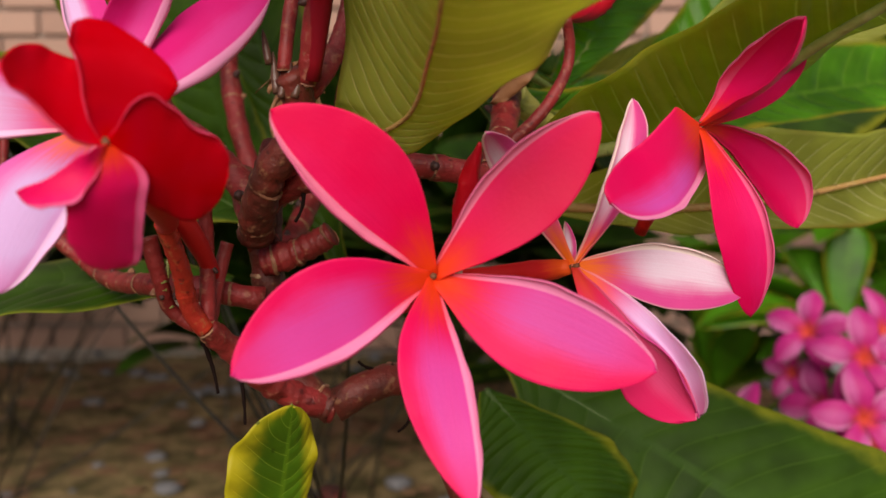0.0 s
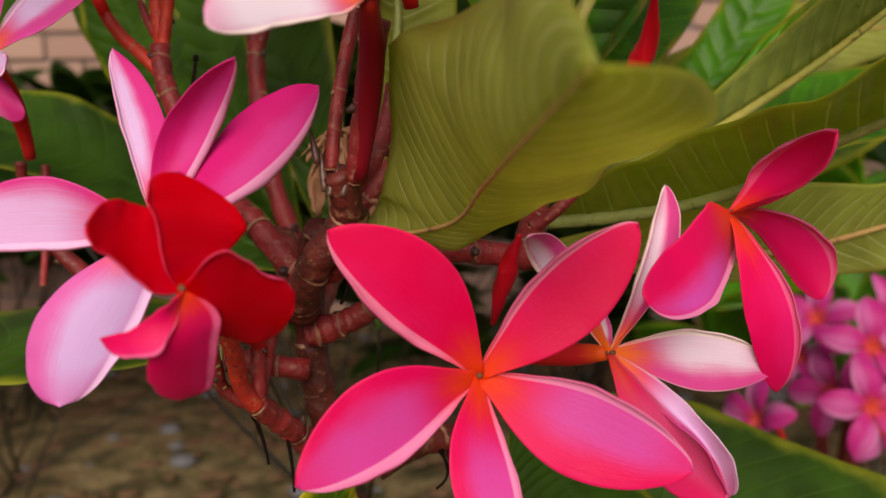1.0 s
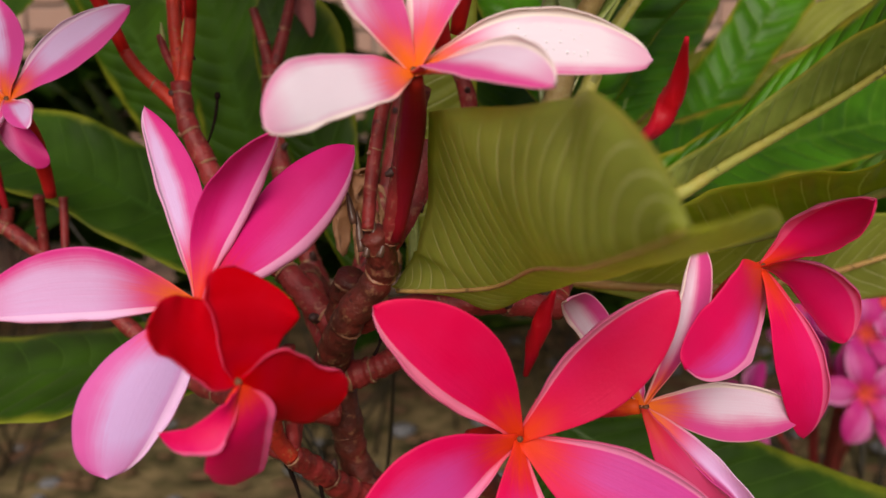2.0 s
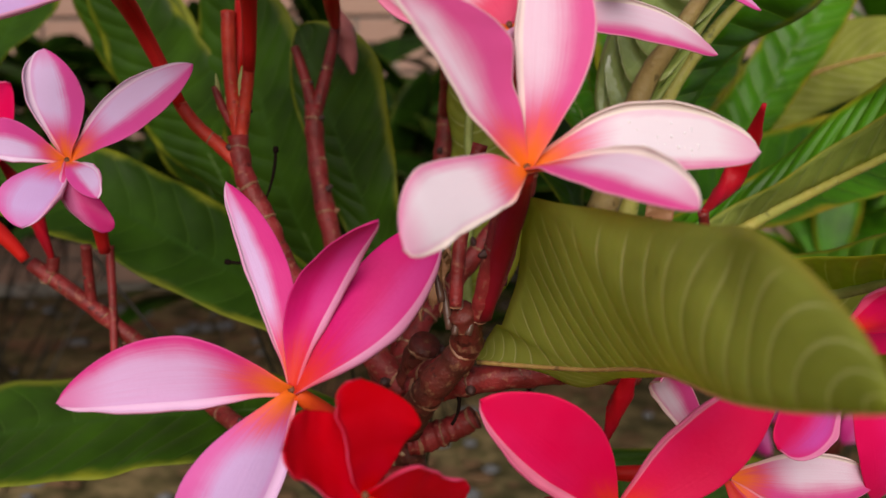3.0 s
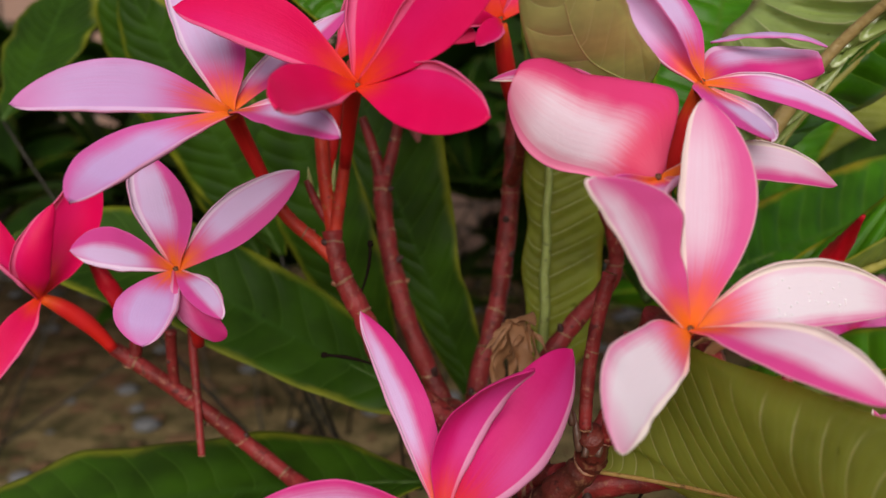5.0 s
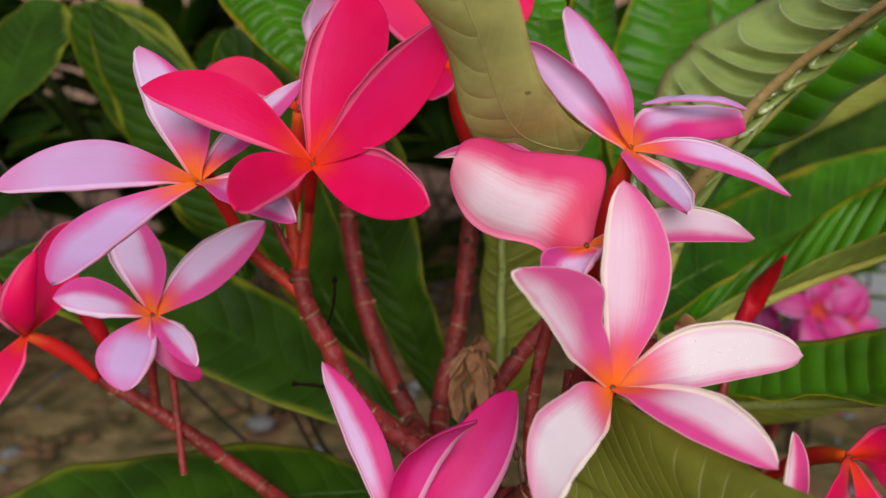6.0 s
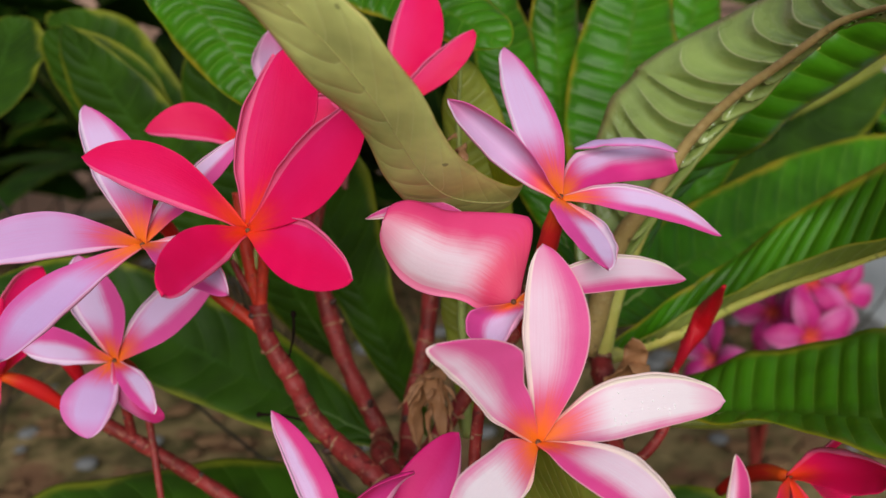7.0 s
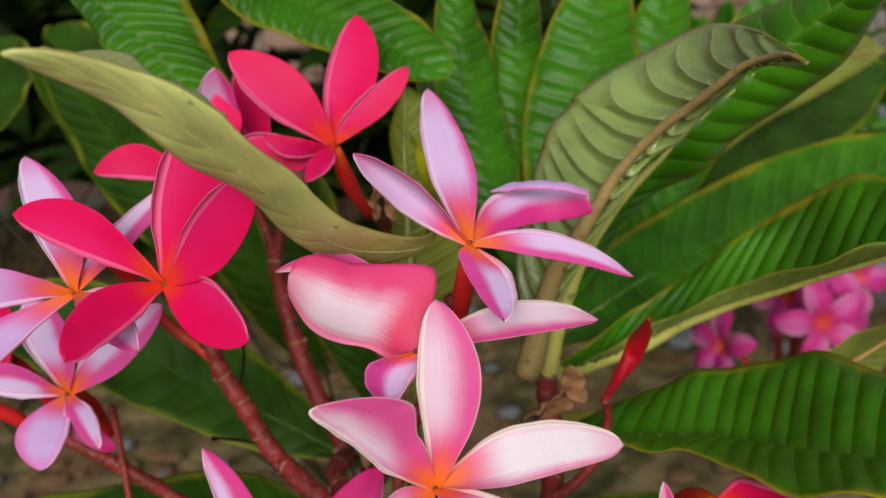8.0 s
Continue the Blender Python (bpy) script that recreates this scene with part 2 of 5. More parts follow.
YEL = (0.22, 0.23, 0.015)
UNDER = leaf_material("leaf_underside", (0.38, 0.42, 0.080), (0.86, 0.84, 0.46), (0.42, 0.28, 0.06), 24.0, 3.4, 0.05, 0.40, 0.22, 0.66, 0.30, 0.07, (0.68, 0.75, 0.12))
# near-black leaf green: the gloom of the rear shrubs is put into the colour
SHADE_TOP = leaf_material("shaded_shrub_leaf", (0.009, 0.028, 0.001), (0.02, 0.05, 0.004), (0.10, 0.11, 0.01), 12.0, 1.5, 0.1, 0.5, 0.2, 0.1, 0.12, 0.05, (0.16, 0.30, 0.03))
# dark green of the low and rear leaves, with some of their shade in the colour
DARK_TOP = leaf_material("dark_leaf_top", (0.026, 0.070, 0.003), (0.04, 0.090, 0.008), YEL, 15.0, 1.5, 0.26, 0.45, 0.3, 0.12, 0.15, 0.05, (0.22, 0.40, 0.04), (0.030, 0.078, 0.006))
GREEN_TOP = leaf_material("green_leaf_top", (0.044, 0.170, 0.005), (0.20, 0.36, 0.04), (0.40, 0.28, 0.02), 20.0, 0.8, 0.20, 0.30, 0.4, 0.32, 0.28, 0.03, (0.38, 0.72, 0.0), (0.07, 0.18, 0.01))
YELLOW_TOP = leaf_material("yellowing_leaf_top", (0.06, 0.18, 0.006), (0.16, 0.26, 0.02), (0.62, 0.52, 0.02), 14.0, 1.8, 1.15, 0.4, 0.12, 0.3, 0.35, 0.06, (0.6, 0.65, 0.05), (0.10, 0.22, 0.01))
WRINKLED = leaf_material("wrinkled_leaf_underside", (0.29, 0.37, 0.10), (0.66, 0.66, 0.36), (0.36, 0.24, 0.08), 17.0, 0.7, 0.10, 0.20, 0.55, 0.28, 0.9, 0.045, (0.66, 0.76, 0.16), None, 0.55)
WRINKLED.node_tree.nodes["Bump"].invert = True
WRINKLED.node_tree.nodes["Principled BSDF"].inputs["Coat Weight"].default_value = 1.0
WRINKLED.node_tree.nodes["Principled BSDF"].inputs["Coat Roughness"].default_value = 0.16
PALE_UNDER = leaf_material("pale_leaf_underside", (0.66, 0.71, 0.24), (0.72, 0.75, 0.32), (0.50, 0.26, 0.12), 22.0, 1.6, 0.10, 0.38, 0.17, 0.16, 0.35, 0.03, (0.92, 0.92, 0.40))
OLIVE_TOP = leaf_material("olive_leaf_top", (0.08, 0.15, 0.010), (0.20, 0.28, 0.04), (0.25, 0.24, 0.03), 22.0, 6.0, 0.06, 0.4, 0.3, 0.85, 0.3, 0.06, (0.92, 0.92, 0.20))
PALE = (OLIVE_TOP, PALE_UNDER)
UNDER_WIDE = leaf_material("broad_leaf_underside", (0.42, 0.43, 0.06), (0.80, 0.78, 0.40), (0.30, 0.22, 0.03), 20.0, 0.8, 0.06, 0.42, 0.4, 0.6, 0.3, 0.06, (0.82, 0.80, 0.10))
BUMPY_UNDER = leaf_material("bumpy_leaf_underside", (0.56, 0.60, 0.16), (0.74, 0.74, 0.34), (0.50, 0.40, 0.05), 20.0, 0.8, 0.08, 0.38, 0.7, 0.55, 0.35, 0.07, (0.90, 0.92, 0.22))
BUMPY = (GREEN_TOP, BUMPY_UNDER)
OLIVE, DARK, GREEN, YELLOW, WRINKLE = (OLIVE_TOP, UNDER), (DARK_TOP, UNDER), (GREEN_TOP, UNDER_WIDE), (YELLOW_TOP, UNDER), (GREEN_TOP, WRINKLED)
# bark darkened to near black, so stems at the back carry painted shade
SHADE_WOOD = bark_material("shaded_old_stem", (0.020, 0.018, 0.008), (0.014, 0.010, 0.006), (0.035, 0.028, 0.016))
RIB_OLIVE = bark_material("brown_olive_midrib", (0.34, 0.24, 0.085), (0.27, 0.18, 0.07), (0.34, 0.28, 0.12))
RIB_CREAM = bark_material("pale_leaf_midrib", (0.56, 0.52, 0.21), (0.50, 0.46, 0.18), (0.60, 0.50, 0.26))
RIB_RED = bark_material("pinkish_midrib", (0.46, 0.24, 0.09), (0.42, 0.26, 0.08), (0.48, 0.34, 0.14))
RIB_PALE = bark_material("pale_green_midrib", (0.30, 0.36, 0.10), (0.26, 0.30, 0.08), (0.40, 0.42, 0.18))
RIB_GOLD = bark_material("golden_green_midrib", (0.46, 0.40, 0.09), (0.42, 0.42, 0.10), (0.54, 0.48, 0.18))
RIB_DARK = bark_material("dark_green_midrib", (0.07, 0.13, 0.02), (0.05, 0.10, 0.02), (0.10, 0.15, 0.04))
STEM = bark_material("red_stem", (0.28, 0.026, 0.026), (0.15, 0.014, 0.012), (0.34, 0.13, 0.08))
BRIGHT_STEM = bark_material("orange_red_stem", (0.54, 0.040, 0.016), (0.38, 0.024, 0.014), (0.42, 0.14, 0.05))
SCAR = bark_material("leaf_scar", (0.36, 0.17, 0.09), (0.14, 0.05, 0.03), (0.56, 0.40, 0.24))
WOOD = bark_material("brown_stem", (0.15, 0.022, 0.015), (0.065, 0.014, 0.009), (0.24, 0.11, 0.055))
THROAT = plain_material("dark_throat", (0.14, 0.05, 0.02), 0.7)
BLACK = plain_material("dried_black", (0.010, 0.005, 0.004), 0.95)
BLACK.node_tree.nodes["Principled BSDF"].inputs["Specular IOR Level"].default_value = 0.08
TIP = plain_material("green_tip", (0.30, 0.34, 0.10), 0.5)
STUB = plain_material("dark_stub", (0.05, 0.018, 0.014), 0.6, 600.0, 0.6)
SCALE = plain_material("dark_scale", (0.10, 0.05, 0.035), 0.35)
BRACT = plain_material("dry_bract", (0.30, 0.14, 0.06), 0.6)


# ---------------------------------------------------------------- mesh helpers
def mesh_object(name, verts, faces, mats, parent=None, label="", uvs=None, indices=None, smooth=True):
    me = bpy.data.meshes.new(name)
    me.from_pydata([tuple(v) for v in verts], [], faces)
    for m in mats:
        me.materials.append(m)
    if indices is not None:
        me.polygons.foreach_set("material_index", indices)
    if smooth:
        me.polygons.foreach_set("use_smooth", [True] * len(faces))
    if uvs is not None:
        layer = me.uv_layers.new(name="uv")
        loops = np.zeros(len(me.loops), dtype=int)
        me.loops.foreach_get("vertex_index", loops)
        layer.data.foreach_set("uv", np.asarray(uvs)[loops].ravel())
    me.update()
    ob = new(name, me)
    if parent:
        ob.parent = parent
    if label:
        ob["label"] = label
    return ob


def curve_points(points, us):
    """A smooth curve through the points, at parameters from 0 to 1 spread by chord length; also the points' own parameters."""
    p = np.array(points, float)
    knots = np.concatenate([[0], np.cumsum(np.linalg.norm(np.diff(p, axis=0), axis=1))])
    knots /= knots[-1]
    tang = np.gradient(p, knots, axis=0) if len(p) > 2 else np.repeat((p[1:] - p[:1]), 2, 0)
    if len(p) > 2:
        tang[0] = 2 * (p[1] - p[0]) / (knots[1] - knots[0]) - tang[1]
        tang[-1] = 2 * (p[-1] - p[-2]) / (knots[-1] - knots[-2]) - tang[-2]
    out = []
    for u in us:
        i = min(max(int(np.searchsorted(knots, u, "right")) - 1, 0), len(p) - 2)
        h = knots[i + 1] - knots[i]
        s = (u - knots[i]) / h
        out.append((2 * s**3 - 3 * s**2 + 1) * p[i] + (s**3 - 2 * s**2 + s) * h * tang[i] + (3 * s**2 - 2 * s**3) * p[i + 1] + (s**3 - s**2) * h * tang[i + 1])
    return np.array(out), knots


def blade(spine, lefts, rights, base_width, point, fold, thick, nu, nv, curl=0.0, ripple=0.0, seed=0, veins=None, twist=0.0):
    """The two skins of a petal or leaf: a spine, and its two edges where it is widest. Returns vertices, faces, uvs, skin indices."""
    us = np.linspace(0, 1, nu) ** 0.9
    s, knots = curve_points(spine, us)
    wide = knots[1:-1]
    lv = np.array([np.array(l) - np.array(m) for l, m in zip(lefts, spine[1:-1])])
    rv = np.array([np.array(r) - np.array(m) for r, m in zip(rights, spine[1:-1])])
    u0, u1 = wide[0], wide[-1]
    vs = np.linspace(-1, 1, nv)
    vs = np.sign(vs) * np.abs(vs) ** 0.8
    grid = np.zeros((nu, nv, 3))
    rng = np.random.default_rng(seed)
    phase = rng.uniform(0, 6.28, 4)
    for i, u in enumerate(us):
        if u < u0:
            w = base_width + (1 - base_width) * np.sin(0.5 * np.pi * u / u0) ** 1.25
        elif u > u1:
            w = max(1 - ((u - u1) / (1 - u1)) ** 2.0, 0.0) ** point
        else:
            w = 1.0
        l = np.array([np.interp(u, wide, lv[:, a]) for a in range(3)]) * w
        r = np.array([np.interp(u, wide, rv[:, a]) for a in range(3)]) * w
        if twist:
            way = Vector(s[min(i + 1, nu - 1)] - s[max(i - 1, 0)]).normalized()
            turn = Matrix.Rotation(-twist * (1 - u) ** 2, 3, way)
            l, r = np.array(turn @ Vector(l)), np.array(turn @ Vector(r))
        flat, lift = (r - l) / 2, (r + l) / 2
        for j, v in enumerate(vs):
            soft = flat * v + lift * v * v
            hard = l * -v if v < 0 else r * v
            grid[i, j] = s[i] + soft * (1 - fold) + hard * fold
    du, dv = np.gradient(grid, axis=0), np.gradient(grid, axis=1)
    n = np.cross(du, dv)
    n[-1] = n[-2]
    n /= np.linalg.norm(n, axis=2, keepdims=True) + 1e-12
    span = np.linalg.norm(grid[:, -1] - grid[:, 0], axis=1)[:, None, None]
    e = np.abs(vs)[None, :, None]
    if curl:
        # one edge rolls up and over: an arc in the plane of the outward way and the face's normal
        out = np.cross(n, du)
        out /= np.linalg.norm(out, axis=2, keepdims=True) + 1e-12
        out *= np.sign(np.sum(out * dv, axis=2, keepdims=True))
        start = int(np.searchsorted(vs, 0.76))
        rho = span[:, 0] * 0.052 * curl * (np.clip(us / 0.05, 0, 1) * np.clip((1.02 - us) / 0.3, 0, 1))[:, None]
        for j in range(start + 1, nv):
            a = (vs[j] - vs[start]) / (1 - vs[start]) * 2.95
            rolled = grid[:, start] + (grid[:, j] - grid[:, start]) * 0.55 + out[:, start] * rho * np.sin(a) + n[:, start] * rho * (1 - np.cos(a))
            grid[:, j] = rolled
        du, dv = np.gradient(grid, axis=0), np.gradient(grid, axis=1)
        n = np.cross(du, dv)
        n[-1] = n[-2]
        n /= np.linalg.norm(n, axis=2, keepdims=True) + 1e-12
    if ripple:
        wave = np.sin(us[:, None, None] * 21 + phase[0] + np.sign(vs)[None, :, None]) + 0.6 * np.sin(us[:, None, None] * 37 + phase[1] - 2 * np.sign(vs)[None, :, None])
        grid = grid + n * ripple * wave * e**2
    uw = us[:, None] + np.zeros((1, nv))
    if veins:
        # side veins sink in and the blade swells between them; their spacing varies
        number, slope, height, bulge, inward = (*veins, 0.0, 0.0)[:5]
        uw = us[:, None] + 0.07 / number * (np.sin(us[:, None] * 17 + phase[2] + np.sign(vs)[None, :]) + np.sin(us[:, None] * 41 + phase[3] - np.sign(vs)[None, :]))
        ph = uw * number - np.abs(vs)[None, :] ** 1.4 * slope + 0.43 * (vs > 0)[None, :] + 4 * bulge * (np.abs(vs) * (1 - np.abs(vs)))[None, :]
        saw = np.abs(2 * (ph % 1.0) - 1)
        fade = np.clip((0.97 - np.abs(vs)) / 0.25, 0, 1)[None, :] * np.clip(np.abs(vs) / 0.12, 0, 1)[None, :] * np.clip(us / 0.1, 0, 1)[:, None] * np.clip((1 - us) / 0.15, 0, 1)[:, None] * (1 - inward * np.abs(vs) ** 1.2)[None, :]
        grid = grid + n * (height * (0.5 - 0.5 * np.cos(2 * np.pi * ph)) ** 0.75 * fade)[:, :, None]
        du, dv = np.gradient(grid, axis=0), np.gradient(grid, axis=1)
        n = np.cross(du, dv)
        n[-1] = n[-2]
        n /= np.linalg.norm(n, axis=2, keepdims=True) + 1e-12
    t = thick * (1 - 0.7 * e**4)
    top, low = grid + n * t / 2, grid - n * t / 2
    verts = np.concatenate([top.reshape(-1, 3), low.reshape(-1, 3)])
    k = nu * nv
    uv = np.stack([uw, np.repeat((vs[None, :] + 1) / 2, nu, 0)], -1).reshape(-1, 2)
    faces, skin = [], []
    for i in range(nu - 1):
        for j in range(nv - 1):
            a, b, c, d = i * nv + j, (i + 1) * nv + j, (i + 1) * nv + j + 1, i * nv + j + 1
            faces += [(a, b, c, d), (k + a, k + d, k + c, k + b)]
            skin += [0, 1]
        for j in (0, nv - 1):
            a, b = i * nv + j, (i + 1) * nv + j
            faces.append((a, k + a, k + b, b) if j == 0 else (a, b, k + b, k + a))
            skin.append(0)
    for i in (0, nu - 1):
        for j in range(nv - 1):
            a, b = i * nv + j, i * nv + j + 1
            faces.append((a, b, k + b, k + a) if i == 0 else (a, k + a, k + b, b))
            skin.append(0)
    return verts, faces, np.concatenate([uv, uv]), skin, s


def tube(points, radii, sides=10, steps=None, bumps=0.0, seed=0):
    """A tapered, slightly uneven tube through the points. radii: values spread evenly along it."""
    steps = steps or max(8, 6 * len(points))
    us = np.linspace(0, 1, steps)
    c, _ = curve_points(points, us)
    r = np.interp(us, np.linspace(0, 1, len(radii)), radii)
    rng = np.random.default_rng(seed)
    verts, uvs, faces = [], [], []
    side = None
    for i in range(steps):
        d = c[min(i + 1, steps - 1)] - c[max(i - 1, 0)]
        d /= np.linalg.norm(d) + 1e-12
        if side is None:
            side = np.cross(d, (0.3, 1, 0.2))
        side = side - d * (side @ d)
        side /= np.linalg.norm(side)
        other = np.cross(d, side)
        wob = 1 + bumps * rng.uniform(-1, 1)
        for j in range(sides):
            a = 2 * np.pi * j / sides
            verts.append(c[i] + (side * np.cos(a) + other * np.sin(a)) * r[i] * wob * (1 + bumps * 0.4 * rng.uniform(-1, 1)))
            uvs.append((us[i], j / sides))
    for i in range(steps - 1):
        for j in range(sides):
            faces.append((i * sides + j, i * sides + (j + 1) % sides, (i + 1) * sides + (j + 1) % sides, (i + 1) * sides + j))
    faces += [tuple(range(sides))[::-1], tuple((steps - 1) * sides + j for j in range(sides))]
    return np.array(verts), faces, uvs


count = [0]


def serial():
    count[0] += 1
    return count[0]


# ---------------------------------------------------------------- kinds of things
def flower(centre, skins, label):
    f = new("plumeria_flower")
    f.location = centre
    SKINS[f.name] = skins
    return tagged(f, label, "flower", "plumeria flowers")


SKINS = {}


def petal(f, tip, left, right, cup=0.2, curl=1.0, point=0.7, skins=None, twist=0.55):
    """A petal from the flower's centre to its tip, with its edges where it is widest; cup bends it across."""
    c, tip, left, right = Vector(f.location), Vector(tip), Vector(left), Vector(right)
    n = (tip - c).cross(right - left).normalized()
    mid = (left + right) / 2 - n * (right - left).length * cup
    curl *= 0.75 + 0.6 * np.random.default_rng(count[0]).random()
    local = [tuple(p - c) for p in (c, mid, tip)]
    v, fa, uv, skin, _ = blade(local, [tuple(left - c)], [tuple(right - c)], 0.16, point, 0.0, 0.0007, 34, 27, curl, 0.00012, serial(), None, twist)
    return mesh_object("petal", v, fa, skins or SKINS[f.name], f, uvs=uv, indices=skin)


def broad_petal(f, spine, lefts, rights, point, skins):
    """A wide, bent petal with two cross sections along its length."""
    c = Vector(f.location)
    local = [[tuple(Vector(p) - c) for p in line] for line in ([c, *spine], lefts, rights)]
    v, fa, uv, skin, _ = blade(*local, 0.16, point, 0.0, 0.0007, 40, 23, 0.45, 0.00015, serial())
    return mesh_object("petal", v, fa, skins, f, uvs=uv, indices=skin)


def petal_fold(f, spine, lefts, rights, skins):
    """The margin of a petal, folded forward along its length."""
    c = Vector(f.location)
    local = [[tuple(Vector(p) - c) for p in line] for line in (spine, lefts, rights)]
    v, fa, uv, skin, _ = blade(*local, 0.16, 0.5, 0.0, 0.0006, 34, 11, 0.3, 0.00015, serial())
    uv = [(0.4 + 0.55 * q[0], q[1]) for q in uv]
    return mesh_object("petal_fold", v, fa, skins, f, "pale margin folded forward", uvs=uv, indices=skin)


def corolla_tube(f, a, b, skin=None):
    c = Vector(f.location)
    away = (Vector(a) - c).normalized()
    pts = [tuple(away * 0.0010), tuple(Vector(a) - c), tuple(Vector(b) - c)]
    v, fa, uv = tube(pts, (0.0017, 0.0026, 0.0029, 0.0026, 0.0022, 0.0018), 12, 14, 0.03, serial())
    pipe = mesh_object("tube", v, fa, [skin or TUBE], f, "slender red flower tube", uvs=uv)
    back = (Vector(a) - c).normalized()
    v, fa, uv = tube([tuple(-back * 0.0012), tuple(back * 0.0005), tuple(back * 0.003)], (0.0007, 0.0006, 0.0003), 8, 6, 0.08, serial())
    mesh_object("throat", v, fa, [THROAT], pipe, "tiny dark throat", uvs=uv)


RELIEF = {"green_leaf_top": (20.0, 0.8, 0.0013), "dark_leaf_top": (15.0, 1.5, 0.0004), "olive_leaf_top": (24.0, 3.4, 0.0002), "yellowing_leaf_top": (14.0, 1.8, 0.0002)}


def leaf(spine, lefts, rights, label, skins, fold=0.35, rib=0.0012, foot=0, fine=110, flap=None):
    """A leaf with its blade and midrib; foot: a long petiole down to the old stem behind."""
    base = Vector(spine[0])
    thing = new("plumeria_leaf")
    thing.location = base
    tagged(thing, label, "leaf", "plumeria leaves")
    off = np.array(base)
    nv = 21
    relief = (17.0, 0.7, 0.0044, 0.55, 0.85) if skins is WRINKLE else (22.0, 1.6, 0.00003) if skins is PALE else RELIEF[skins[0].name]
    v, fa, uv, skin, s = blade([np.array(p) - off for p in spine], [np.array(p) - off for p in lefts], [np.array(p) - off for p in rights], 0.1, 0.7, fold, 0.0008, fine, nv, 0.0, 0.0010, serial(), relief)
    mesh_object("blade", v, fa, skins, thing, uvs=uv, indices=skin)
    low, high = v[fine * nv:].reshape(fine, nv, 3)[:, nv // 2], v[:fine * nv].reshape(fine, nv, 3)[:, nv // 2]
    down = (low - high) / (np.linalg.norm(low - high, axis=1, keepdims=True) + 1e-9)
    stout = 2.6 if skins is BUMPY or skins is WRINKLE else 1.5
    pts = [low[i] + down[i] * rib * 0.55 for i in range(0, fine - 3, 8)] + [low[-1]]
    v, fa, uv = tube(pts, (rib * stout, rib * (1 + stout) / 2, rib, rib * 0.7, rib * 0.3), 10, 64, 0.03, serial())
    mesh_object("midrib", v, fa, [RIB_RED if skins is OLIVE else RIB_DARK if skins is DARK else RIB_OLIVE if skins is WRINKLE else RIB_CREAM if skins is PALE else RIB_GOLD if skins is BUMPY else RIB_PALE], thing, "raised midrib", uvs=uv)
    if flap:
        v, fa, uv, skin, _ = blade([np.array(p) - off for p in flap[0]], [np.array(p) - off for p in flap[1]], [np.array(p) - off for p in flap[2]], 0.1, 0.7, 0.0, 0.0006, 60, 11, 0.0, 0.0006, serial())
        mesh_object("folded_half", v, fa, [GREEN_TOP, PALE_UNDER], thing, "green upper side of the folded half", uvs=uv, indices=skin)
    if foot:
        end = np.array((-0.06, 0.46, 0.40)) - off
        v, fa, uv = tube([(0, 0, 0), end * 0.5 + np.array((0, 0, -0.03)), end], (0.0008, 0.001, 0.0012), 8, 14, 0.03, serial())
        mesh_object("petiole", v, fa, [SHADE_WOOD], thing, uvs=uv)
    return thing


def shoot(name, category, points, r0, r1, label, material, bumps):
    base = np.array(points[0])
    thing = new(name)
    thing.location = base
    tagged(thing, label, category, "plumeria stalks")
    v, fa, uv = tube([np.array(p) - base for p in points], np.linspace(r0, r1, 6 * len(points)) * (1 + (0.085 if bumps > 0.04 else 0.03) * np.cos(np.arange(6 * len(points)) * 2.1 + 0.7 * np.sin(np.arange(6 * len(points)) * 1.3))), 14, 12 * len(points), bumps, serial())
    mesh_object("stalk", v, fa, [material], thing, uvs=uv)
    return thing, base


def ring(thing, base, at, along, r, seed):
    """A raised, ragged leaf-scar ring round a stalk."""
    d = np.array(along) / np.linalg.norm(along)
    side = np.cross(d, (0.2, 0.9, 0.3))
    side /= np.linalg.norm(side)
    other = np.cross(d, side)
    rng = np.random.default_rng(seed)
    turn = rng.uniform(0, 6.28)
    verts, faces = [], []
    k = 14
    for h, q in ((-0.4, 0.98), (-0.1, 1.045), (0.1, 1.05), (0.4, 0.98)):
        for j in range(k):
            a = 2 * np.pi * j / k
            verts.append(np.array(at) - base + d * r * (h * 0.36 + rng.uniform(-0.07, 0.07) + 0.18 * np.sin(a + 1.3 * seed)) + (side * np.cos(a) + other * np.sin(a)) * r * (q + 0.055 * np.cos(a - turn) - 0.02) * (1 + rng.uniform(-0.05, 0.05)))
    for i in range(3):
        for j in range(k):
            faces.append((i * k + j, i * k + (j + 1) % k, (i + 1) * k + (j + 1) % k, (i + 1) * k + j))
    mesh_object("scar_ring", verts, faces, [SCAR], thing, "dry brown leaf scar")


def knob(thing, base, at, along, r, seed):
    """A dark stub left by a fallen leaf or bud, on one side of a stalk."""
    rng = np.random.default_rng(seed)
    d = np.array(along) / np.linalg.norm(along)
    out = np.cross(d, rng.normal(0, 1, 3))
    out /= np.linalg.norm(out)
    foot = np.array(at) - base + out * r * 0.8
    way = out + d * rng.uniform(0.2, 0.9)
    long = r * rng.uniform(0.35, 0.8)
    v, fa, uv = tube([foot, foot + way * long * 0.6, foot + way * long], (r * 0.42, r * 0.36, r * 0.30, r * 0.12), 8, 6, 0.14, seed)
    mesh_object("stub", v, fa, [STUB if seed % 3 else SCAR], thing, "dark stub of a fallen bud", uvs=uv)


